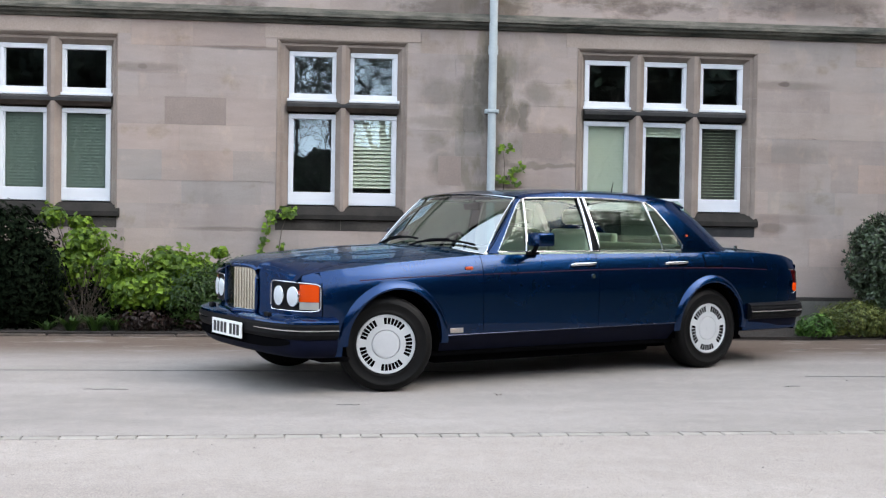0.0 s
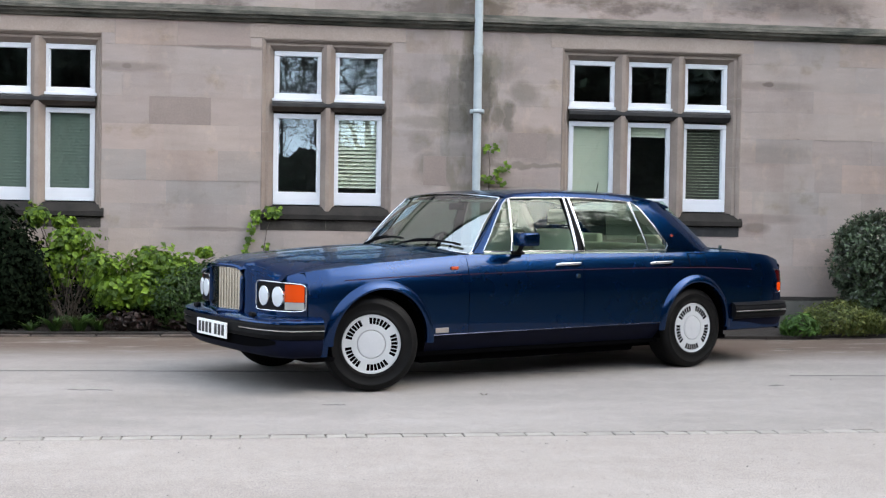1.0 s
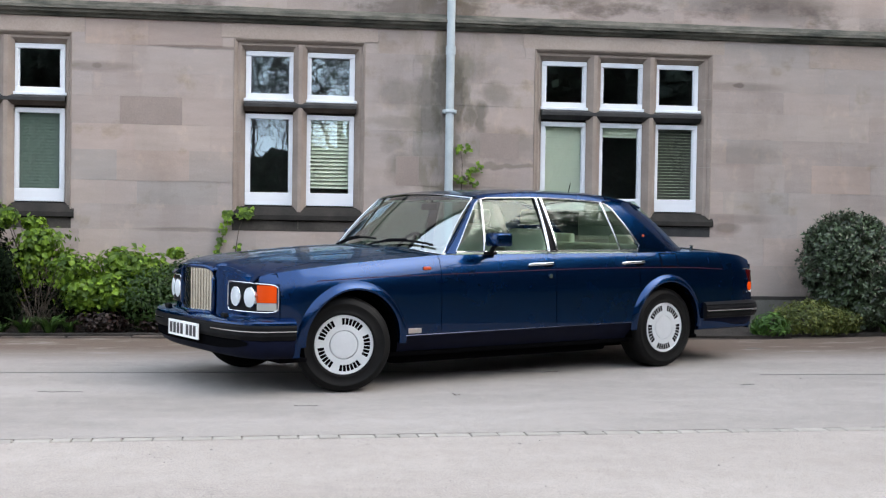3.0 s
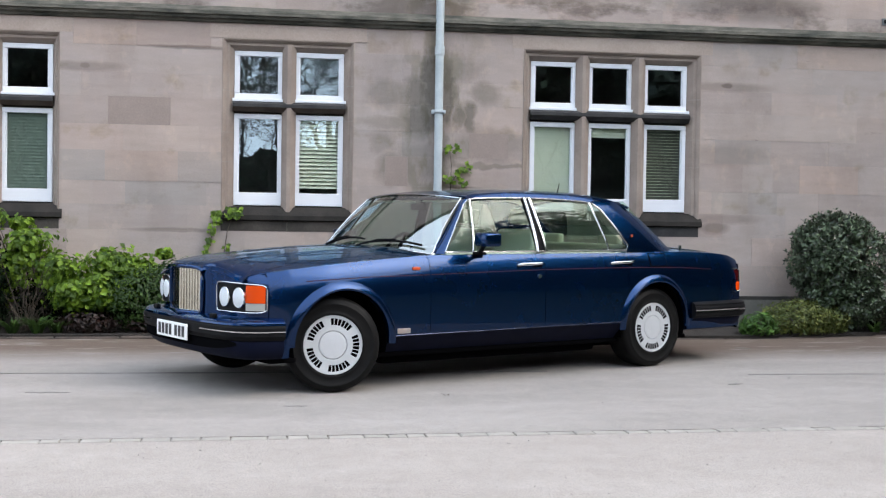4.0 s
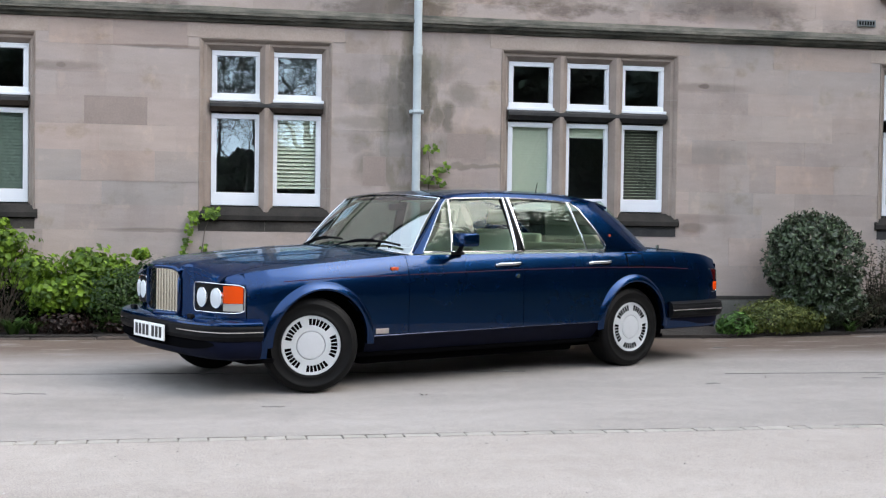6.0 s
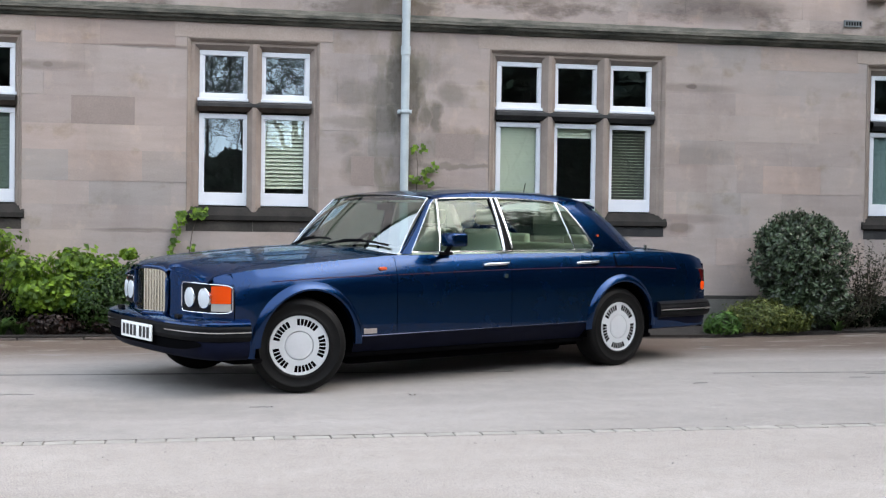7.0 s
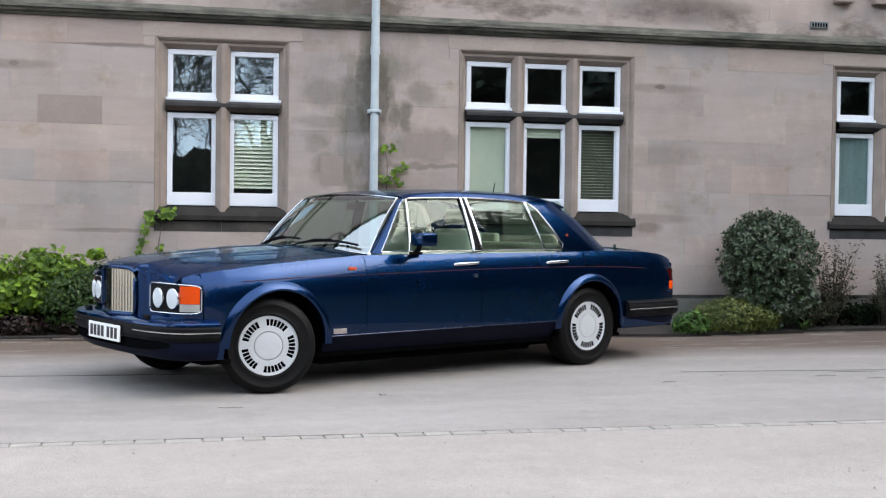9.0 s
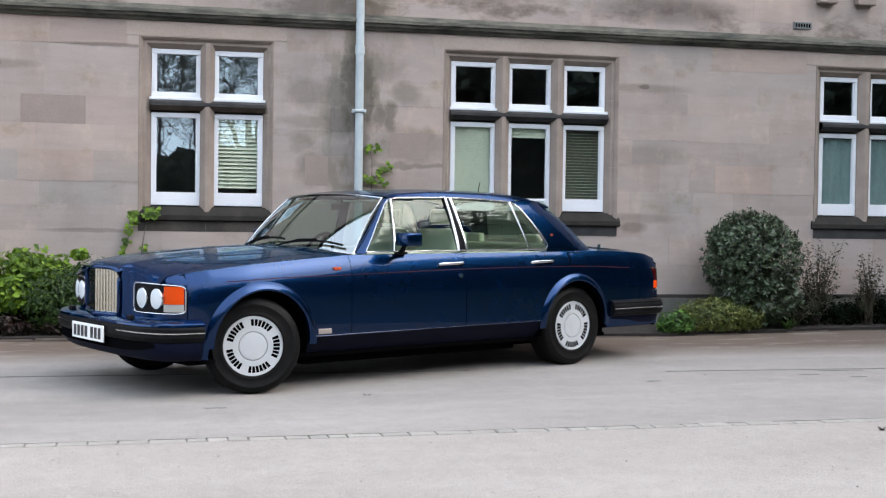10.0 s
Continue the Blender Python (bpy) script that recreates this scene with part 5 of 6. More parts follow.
# ---- cabin ----
part("cabin_floor", boxm(0.75, 3.3, -0.76, 0.76, 0.27, 0.31), CARPET, car, "dark carpeted floor")
part("dashboard", boxm(0.80, 1.18, -0.74, 0.74, 0.62, 0.935, bevel=0.05, seg=3), WOODTRIM, car, "dark dashboard", True)
part("parcel_shelf", boxm(2.95, 3.50, -0.70, 0.70, 0.86, 0.93, bevel=0.02), CREAM, car, "cream parcel shelf")
part("bulkhead", boxm(0.72, 0.79, -0.76, 0.76, 0.27, 0.90), DARK, car)
for s in (-1, 1):
    part("door_card", boxm(0.85, 2.75, s * 0.80 - 0.015, s * 0.80 + 0.015, 0.32, 0.955, bevel=0.01), CREAM, car, "cream door lining")
wheel_c = Vector((1.32, 0.38, 0.90))
tilt = pose(0, 0, 0, 0, -65, 0)
st = part("steering_wheel", tube([wheel_c + tilt.to_3x3() @ Vector((0.195 * math.cos(q), 0.195 * math.sin(q), 0)) for q in (math.tau * i / 28 for i in range(28))], 0.014, 8, closed=True), BLACKRUB, car, "thin black steering wheel", True)
part("hub", tube([wheel_c + Vector((-0.16, 0, -0.07)), wheel_c], 0.05, 12), BLACKRUB, st)
for q in (0, math.pi):
    part("spoke", tube([wheel_c, wheel_c + tilt.to_3x3() @ Vector((0.19 * math.sin(q + math.pi / 2), 0.19 * math.cos(q + math.pi / 2) + 0.0, 0))], 0.016, 8), BLACKRUB, st)


def seat(u, y, w, rear=False):
    def lean(bm, deg, about):
        bmesh.ops.rotate(bm, cent=about, matrix=Matrix.Rotation(radians(deg), 3, "Y"), verts=bm.verts)
        return bm
    se = part("seat", boxm(u - 0.28, u + 0.30, y - w, y + w, 0.42, 0.60, bevel=0.06, seg=3), CREAM, car, "cream leather seat", True)
    part("backrest", lean(boxm(u + 0.22, u + 0.36, y - w, y + w, 0.50, 1.02 if rear else 1.14, bevel=0.06, seg=3), 12, (u + 0.3, y, 0.5)), CREAM, se, "cream leather backrest", True)
    if not rear:
        part("headrest", lean(boxm(u + 0.36, u + 0.44, y - 0.14, y + 0.14, 1.17, 1.29, bevel=0.035, seg=3), 10, (u + 0.4, y, 1.1)), CREAM, se, "cream headrest", True)


seat(1.62, -0.38, 0.26)
seat(1.62, 0.38, 0.26)
seat(2.58, 0.0, 0.64, rear=True)
for y in (-0.38, 0.38):
    part("headrest", boxm(2.99, 3.06, y - 0.13, y + 0.13, 0.98, 1.09, bevel=0.03, seg=3), CREAM, car, "cream rear headrest", True)
part("inner_mirror", boxm(1.27, 1.295, -0.11, 0.11, 1.27, 1.325, bevel=0.01), BLACKRUB, car, "interior mirror")
for y in (-0.36, 0.36):
    part("sun_visor", boxm(1.20, 1.36, y - 0.2, y + 0.2, 1.335, 1.348, bevel=0.005), CREAM, car, "folded sun visor")
part("headlining", sheet(lambda a, b: (roof(0.04 + 0.92 * a, 0.04 + 0.9 * b)[0], roof(0.04 + 0.92 * a, b)[1], roof(0.04 + 0.92 * a, 0.04 + 0.9 * b)[2] - 0.03), 10, 10), CREAM, car, "pale headlining", True)


# ---- wheels ----
def lathe(profile, seg=56, y_sign=-1):
    """Turns (radius, out) pairs round the axle."""
    bm = bmesh.new()
    rings = [[bm.verts.new((r * math.cos(q), y_sign * o, r * math.sin(q))) for q in (math.tau * i / seg for i in range(seg))] for r, o in profile]
    for a, b in zip(rings, rings[1:]):
        for i in range(seg):
            bm.faces.new((a[i], a[(i + 1) % seg], b[(i + 1) % seg], b[i]))
    return bm


def road_wheel(u, s, spin, steer=0.0):
    hub = new("wheel")
    hub.parent = car
    hub.matrix_basis = pose(u, s * 0.765, 0.330, 0, 0, steer) @ pose(0, 0, 0, 0, spin, 0)
    t = part("tyre", lathe([(0.195, -0.10), (0.24, -0.118), (0.30, -0.118), (0.325, -0.095), (0.331, -0.05), (0.331, 0.05), (0.325, 0.088), (0.316, 0.103), (0.302, 0.113), (0.285, 0.1165), (0.283, 0.1185), (0.272, 0.1185), (0.27, 0.117), (0.24, 0.116), (0.225, 0.1155), (0.222, 0.1175), (0.212, 0.1165), (0.205, 0.108), (0.198, 0.095)], 64, s), TYRE, hub, "black road tyre", True)
    rim_ = part("rim", lathe([(0.204, 0.092), (0.206, 0.106), (0.200, 0.112), (0.197, 0.108), (0.194, 0.098)], 56, s), SILVER, hub, "silver painted wheel trim", True)
    # trim face: five groups of slots between plain spokes
    bm = bmesh.new()
    step, n = math.tau / 400, 400
    r0, r1 = 0.138, 0.183
    is_slot = lambda i: 11 <= i % 80 < 69 and (i % 80 - 11) % 10 < 8
    prof = [(0.030, 0.102), (0.085, 0.106), (0.094, 0.105), (0.097, 0.093), (0.100, 0.105), (0.125, 0.107), (r0, 0.106), (r1, 0.105), (0.196, 0.107), (0.200, 0.104)]
    rings = [[bm.verts.new((r * math.cos(step * i), s * o, r * math.sin(step * i))) for i in range(n)] for r, o in prof]
    for j in range(len(prof) - 1):
        for i in range(n):
            if prof[j][0] == r0 and is_slot(i):
                continue
            bm.faces.new((rings[j][i], rings[j][(i + 1) % n], rings[j + 1][(i + 1) % n], rings[j + 1][i]))
    bm.faces.new(rings[0])
    part("wheel_face", bm, SILVER, rim_, "slotted silver wheel face", True)
    part("hub_cap", lathe([(0.001, 0.1085), (0.05, 0.1085), (0.083, 0.1075), (0.086, 0.103)], 48, s), SILVER, rim_, "round hub cap", True)
    part("emblem", boxm(-0.016, 0.016, s * 0.109 - 0.001, s * 0.109 + 0.001, -0.024, 0.024, bevel=0.0008), SILVER, rim_, "plain raised emblem")
    part("brake_drum", lathe([(0.001, 0.06), (0.195, 0.06), (0.198, -0.1)], 40, s), DARK, rim_, "dark brake behind the slots")


for u in (0.0, 3.061):
    for s in (-1, 1):
        road_wheel(u + (0.035 if u == 0 else 0.0), s, -33.5 + 5.4 * u, -22 if u == 0 else 0)


# ---- planting ----
def leaves(points, normals, size, mat, name, parent, rg, label="", aspect=0.55, spread=0.5, kind=""):
    """Many small folded leaves at points, turned loosely towards normals."""
    v, f = [], []
    for p, nrm in zip(points, normals):
        nn = (Vector(nrm) + Vector((rg.uniform(-1, 1), rg.uniform(-1, 1), rg.uniform(-0.6, 1.0))) * spread).normalized()
        t = nn.cross(Vector((rg.uniform(-1, 1), rg.uniform(-1, 1), rg.uniform(-1, 1)))).normalized()
        b = nn.cross(t)
        L = size * rg.uniform(0.65, 1.3)
        w = L * aspect * 0.5
        p = Vector(p)
        o = len(v)
        fold = nn * (w * 0.35)
        v += [p - t * L * 0.5, p + b * w + fold - t * L * 0.05, p + t * L * 0.5, p - b * w + fold - t * L * 0.05]
        f += [(o, o + 1, o + 2), (o, o + 2, o + 3)]
    ob = part(name, mesh_of(name, v, f, [mat]), mat, parent, label)
    if kind:
        ob["kind"] = kind
    return ob


def cloud(rg, n, centre, radii, shell=0.75, wob=0.18, floor=0.0):
    """Points and outward normals in an uneven ellipsoid, denser at its skin."""
    ps, ns = [], []
    c = Vector(centre)
    while len(ps) < n:
        d = Vector((rg.gauss(0, 1), rg.gauss(0, 1), rg.gauss(0, 1))).normalized()
        k = shell + (1 - shell) * rg.random() if rg.random() < 0.8 else rg.random() ** 0.4
        k *= 1 + wob * noise.noise(d * 2.2 + c) + wob * 0.7 * noise.noise(d * 5.5 + c)
        p = c + Vector((d.x * radii[0], d.y * radii[1], d.z * radii[2])) * k
        if p.z < floor or p.y > WALL - 0.03:
            continue
        ps.append(p), ns.append(d)
    return ps, ns


def stems(rg, base, tips, radius, name, parent, mat=None):
    """Thin bent stems from a base to tips, as one joined mesh."""
    v, f = [], []
    for tip in tips:
        a, b = Vector(base) + Vector((rg.uniform(-0.06, 0.06), rg.uniform(-0.05, 0.05), 0)), Vector(tip)
        m = (a + b) / 2 + Vector((rg.uniform(-0.06, 0.06), rg.uniform(-0.05, 0.05), rg.uniform(0, 0.08)))
        pts = [a, (a + m) / 2 + Vector((0, 0, 0.02)), m, (m + b) / 2, b]
        o = len(v)
        for i, p in enumerate(pts):
            r = radius * (1 - 0.75 * i / 4)
            v += [p + Vector((r * math.cos(q), r * math.sin(q), 0)) for q in (0, 2.09, 4.19)]
        for i in range(4):
            for j in range(3):
                f.append((o + 3 * i + j, o + 3 * i + (j + 1) % 3, o + 3 * i + 3 + (j + 1) % 3, o + 3 * i + 3 + j))
    return part(name, mesh_of(name, v, f, [mat or STEM], True), mat or STEM, parent, "thin woody stems")


def shrub(name, label, seed, base, lobes, n, size, mat, aspect=0.55, stem_r=0.012, spread=0.6, shell=0.72, wob=0.2, category="shrub"):
    rg = random.Random(seed)
    th = empty(name, Matrix(), label, category)
    total = sum(l[1][0] * l[1][2] for l in lobes)
    ps, ns = [], []
    for c, r in lobes:
        a, b = cloud(rg, int(n * r[0] * r[2] / total), c, r, shell, wob, 0.04)
        ps += a
        ns += b
    leaves(ps, ns, size, mat, "foliage", th, rg, "", aspect, spread)
    tips = [ps[rg.randrange(len(ps))] for _ in range(26)]
    stems(rg, base, tips, stem_r, "branchwork", th)
    return th


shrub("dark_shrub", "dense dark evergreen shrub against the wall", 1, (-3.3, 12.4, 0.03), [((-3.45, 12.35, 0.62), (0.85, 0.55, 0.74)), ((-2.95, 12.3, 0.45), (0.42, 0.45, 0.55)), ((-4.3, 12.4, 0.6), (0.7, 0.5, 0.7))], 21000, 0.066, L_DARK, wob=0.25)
shrub("lime_shrub", "leafy lime-green shrub with loose arching stems", 2, (-2.3, 12.4, 0.03), [((-2.42, 12.55, 0.86), (0.26, 0.24, 0.24)), ((-2.78, 12.6, 1.14), (0.14, 0.12, 0.13)), ((-2.52, 12.65, 1.08), (0.13, 0.1, 0.1)), ((-2.15, 12.5, 0.60), (0.30, 0.3, 0.24)), ((-2.62, 12.5, 0.6), (0.24, 0.25, 0.28)), ((-2.02, 12.3, 0.36), (0.16, 0.2, 0.16))], 3500, 0.068, L_LIME, 0.75, shell=0.3, wob=0.6)
shrub("lime_shrub", "low bright lime-green shrub with broad leaves", 3, (-1.6, 12.4, 0.03), [((-1.58, 12.4, 0.66), (0.30, 0.28, 0.22)), ((-1.88, 12.25, 0.40), (0.24, 0.26, 0.18)), ((-1.33, 12.45, 0.60), (0.24, 0.26, 0.20)), ((-1.06, 12.5, 0.80), (0.09, 0.08, 0.06)), ((-1.62, 12.2, 0.42), (0.3, 0.2, 0.2))], 3300, 0.072, L_LIME, 0.8, shell=0.45, wob=0.55)
# near-black filler leaves stand in for deep shade at the plants' base
shrub("green_shrub", "near-black leaves added as the shaded gaps between the lime shrubs", 9, (-1.9, 12.5, 0.03), [((-2.1, 12.55, 0.30), (0.5, 0.3, 0.3)), ((-1.5, 12.45, 0.28), (0.5, 0.3, 0.28))], 3800, 0.05, L_DARK, 0.6)
shrub("green_shrub", "bushy mid-green shrub with small leaves", 4, (-1.3, 12.2, 0.03), [((-1.28, 12.15, 0.36), (0.33, 0.30, 0.32)), ((-0.95, 12.2, 0.42), (0.33, 0.30, 0.36))], 4600, 0.045, L_MID, 0.5)


def rosette_bush(name, label, seed, base, lobes, n, size, mat):
    """A clipped bush: twig tips all over uneven lobes, each with a rosette of narrow leaves."""
    rg = random.Random(seed)
    th = empty(name, Matrix(), label, "shrub")
    total = sum(r[0] * r[2] for _, r in lobes)
    tips, ps, ns = [], [], []
    for c, r in lobes:
        a, b = cloud(rg, int(n * r[0] * r[2] / total), c, r, 0.86, 0.10, 0.05)
        tips += list(zip(a, b))
    v, f = [], []
    for p, d in tips:
        d = (d + Vector((rg.uniform(-0.4, 0.4), rg.uniform(-0.4, 0.4), rg.uniform(-0.1, 0.6)))).normalized()
        e = d.cross(Vector((rg.uniform(-1, 1), rg.uniform(-1, 1), 0.3))).normalized()
        g = d.cross(e)
        for k in range(8):
            q = math.tau * k / 8 + rg.uniform(-0.4, 0.4)
            lean = rg.uniform(0.25, 1.0)
            out = e * math.cos(q) + g * math.sin(q)
            t = (d * lean + out).normalized()
            w = d.cross(out).normalized() * size * 0.21
            L = size * rg.uniform(0.7, 1.2)
            o, root = len(v), p - d * rg.uniform(0.0, 0.09)
            v += [root, root + t * L * 0.55 + w, root + t * L, root + t * L * 0.55 - w]
            f += [(o, o + 1, o + 2), (o, o + 2, o + 3)]
    part("foliage", mesh_of("foliage", v, f, [mat]), mat, th)
    stems(rg, base, [tips[rg.randrange(len(tips))][0] for _ in range(40)], 0.02, "branchwork", th)
    return th


rosette_bush("round_bush", "large clipped round grey-green bush beside the wall", 5, (6.28, 12.45, 0.03), [((6.28, 12.45, 0.80), (0.60, 0.5, 0.58)), ((6.34, 12.42, 0.40), (0.50, 0.46, 0.38)), ((6.22, 12.5, 0.98), (0.45, 0.4, 0.38))], 2700, 0.052, L_BAY)
shrub("low_shrub", "low mounded shrub with yellow-edged leaves", 6, (5.6, 12.1, 0.03), [((5.60, 12.05, 0.17), (0.46, 0.26, 0.23)), ((6.0, 12.17, 0.15), (0.28, 0.22, 0.18))], 4200, 0.042, L_GOLD, 0.55)
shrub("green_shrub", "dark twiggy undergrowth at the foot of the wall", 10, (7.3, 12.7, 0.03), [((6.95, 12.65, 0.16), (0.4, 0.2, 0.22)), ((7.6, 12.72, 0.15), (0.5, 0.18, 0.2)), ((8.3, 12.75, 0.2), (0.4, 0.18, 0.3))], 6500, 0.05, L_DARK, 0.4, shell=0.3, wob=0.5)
shrub("green_tuft", "fresh green leafy tuft at the edge of the bed", 7, (5.12, 11.95, 0.03), [((5.12, 11.89, 0.13), (0.22, 0.14, 0.14))], 460, 0.08, L_FRESH, 0.32)
shrub("red_shrub", "small dark red low plant on the soil", 8, (-1.75, 12.0, 0.03), [((-1.75, 11.98, 0.13), (0.34, 0.16, 0.11)), ((-1.2, 12.0, 0.1), (0.2, 0.1, 0.08))], 420, 0.05, L_RED, 0.6)


def tuft(seed, base, n, length, label, mat=None):
    """A tuft of arching blades."""
    rg = random.Random(seed)
    th = empty("grass_tuft", Matrix(), label, "plant", "grass tufts")
    v, f = [], []
    for _ in range(n):
        q, L = rg.uniform(0, math.tau), length * rg.uniform(0.5, 1.1)
        d, up = Vector((math.cos(q), math.sin(q), 0)), Vector((0, 0, 1))
        s = d.cross(up) * 0.011
        p = Vector(base) + d * rg.uniform(0, 0.05)
        o = len(v)
        for k, w in ((0, 1), (0.4, 1), (0.75, 0.7), (1, 0.1)):
            c = p + d * L * (k ** 1.6) * 0.75 + up * L * (k - 0.45 * k * k)
            v += [c - s * w, c + s * w]
        f += [(o, o + 1, o + 3, o + 2), (o + 2, o + 3, o + 5, o + 4), (o + 4, o + 5, o + 7, o + 6)]
    part("foliage", mesh_of("foliage", v, f, [mat or L_MID]), mat or L_MID, th)


for i, (x, y, n, L) in enumerate(((-2.45, 11.95, 60, 0.26), (-2.22, 11.95, 70, 0.3), (-2.05, 12.0, 50, 0.26), (-2.7, 12.0, 30, 0.2), (5.03, 11.95, 40, 0.2), (6.6, 12.2, 34, 0.2))):
    tuft(30 + i, (x, y, 0.03), n, L, "tuft of arching green blades at the edge of the bed")


def twigs(name, seed, base, tips, label, leafy=0, mat=None):
    rg = random.Random(seed)
    th = empty(name, Matrix(), label, "shrub")
    stems(rg, base, tips, 0.008, "branchwork", th)
    if leafy:
        ps = []
        for _ in range(leafy):
            t = Vector(tips[rg.randrange(len(tips))])
            k = rg.uniform(0.3, 1.0)
            ps.append(Vector(base).lerp(t, k) + Vector((rg.uniform(-0.05, 0.05), rg.uniform(-0.05, 0.05), rg.uniform(-0.02, 0.06))))
        leaves(ps, [Vector((0, -0.5, 1))] * len(ps), 0.04, mat or L_MID, "foliage", th, rg)


rg = random.Random(77)
fan = lambda cx, cy, w, z0, z1, n: [(cx + rg.uniform(-w, w), cy + rg.uniform(-0.12, 0.12), rg.uniform(z0, z1)) for _ in range(n)]
twigs("bare_shrub", 41, (-2.4, 12.2, 0.03), fan(-2.35, 12.15, 0.33, 0.35, 0.75, 20), "brown bare-stemmed shrub in the bed")
twigs("twiggy_shrub", 42, (7.15, 12.6, 0.03), fan(7.22, 12.6, 0.24, 0.4, 1.02, 34), "dull twiggy shrub beside the round bush", 1300, L_DULL)
twigs("twiggy_shrub", 43, (7.85, 12.62, 0.03), fan(7.85, 12.6, 0.16, 0.35, 0.9, 22), "thin upright twiggy shrub by the wall", 800, L_DULL)
twigs("twiggy_shrub", 44, (6.75, 12.4, 0.03), fan(6.85, 12.3, 0.25, 0.15, 0.45, 20), "sparse twigs under the round bush", 300, L_DULL)


def creeper(seed, paths, label, n, size):
    """A climber on the wall: stems that cling to the stone, with leaves in bunches."""
    rg = random.Random(seed)
    th = empty("creeper", Matrix(), label, "climbing plant", "creepers")
    ps = []
    for path in paths:
        pts = [(x + 0.012 * noise.noise((i * 1.3, x, 0)), WALL - 0.03, z) for i, (x, z) in enumerate(path)]
        part("stem", tube(pts, 0.006, 5, taper=0.4), BARK, th, "brown clinging stem")
    for x, z, r, k in n:
        for _ in range(k):
            ps.append((x + rg.gauss(0, r * 0.5), WALL - 0.04 - abs(rg.gauss(0, 0.03)), z + rg.gauss(0, r * 0.5)))
    leaves(ps, [Vector((0, -1, 0.4))] * len(ps), size, L_LIME, "foliage", th, rg, "", 0.85, 0.5)


creeper(51, [[(-0.69, 0.45), (-0.67, 0.7), (-0.64, 0.9), (-0.60, 1.05), (-0.55, 1.17)], [(-0.50, 0.6), (-0.47, 0.85), (-0.45, 1.05), (-0.40, 1.2)]], "lime-leaved creeper climbing the wall below a sill",
        [(-0.57, 1.18, 0.07, 26), (-0.40, 1.235, 0.08, 30), (-0.61, 1.03, 0.05, 12), (-0.645, 0.92, 0.05, 12), (-0.67, 0.80, 0.05, 10), (-0.45, 0.86, 0.04, 6), (-0.33, 1.22, 0.04, 8)], 0.062)
creeper(52, [[(1.96, 1.3), (1.97, 1.55), (1.985, 1.8), (1.96, 1.95)], [(1.98, 1.6), (2.05, 1.72), (2.12, 1.78)]], "small-leaved creeper climbing beside the drainpipe",
        [(1.94, 1.98, 0.06, 16), (2.02, 1.99, 0.04, 8), (2.13, 1.76, 0.07, 18), (2.05, 1.70, 0.05, 10), (1.97, 1.62, 0.07, 14), (2.08, 1.60, 0.06, 10)], 0.055)

# litter on the ground
rg = random.Random(90)
gv, gf = [], []
for _ in range(1000):
    gx = rg.uniform(-2.6, 5.6)
    gy = rg.uniform(4.4, sett_y(gx) - 0.03) if rg.random() < 0.8 else rg.uniform(6.8, 9.0)
    r = rg.uniform(0.002, 0.0055) * (1.5 if rg.random() < 0.06 else 1.0)
    o = len(gv)
    a0 = rg.uniform(0, 3)
    gv += [(gx + r * math.cos(a0 + 1.57 * k) * rg.uniform(0.7, 1.3), gy + r * math.sin(a0 + 1.57 * k) * rg.uniform(0.7, 1.3), 0.0005) for k in range(4)] + [(gx, gy, r * rg.uniform(0.7, 1.2))]
    gf += [(o + k, o + (k + 1) % 4, o + 4) for k in range(4)]
grit = tagged(new("loose_grit", mesh_of("loose_grit", gv, gf, [PEBBLE])), "scattered grit and small stones on the drive", "grit", kind="stuff")
for i, (x, y, a) in enumerate(((1.20, 7.98, 20), (4.0, 6.25, 70), (4.03, 6.30, 10))):
    lf = empty("fallen_leaf", pose(x, y, 0.006, 0, 0, a), "small brown dead leaf lying on the tarmac", "leaf", "fallen leaves")
    part("blade", sheet(lambda s, t: ((s - 0.5) * 0.06, (t - 0.5) * 0.03 * math.sin(math.pi * (0.1 + 0.8 * s)), 0.008 * math.cos(s * 5)), 6, 3, 0.001), BARK, lf)


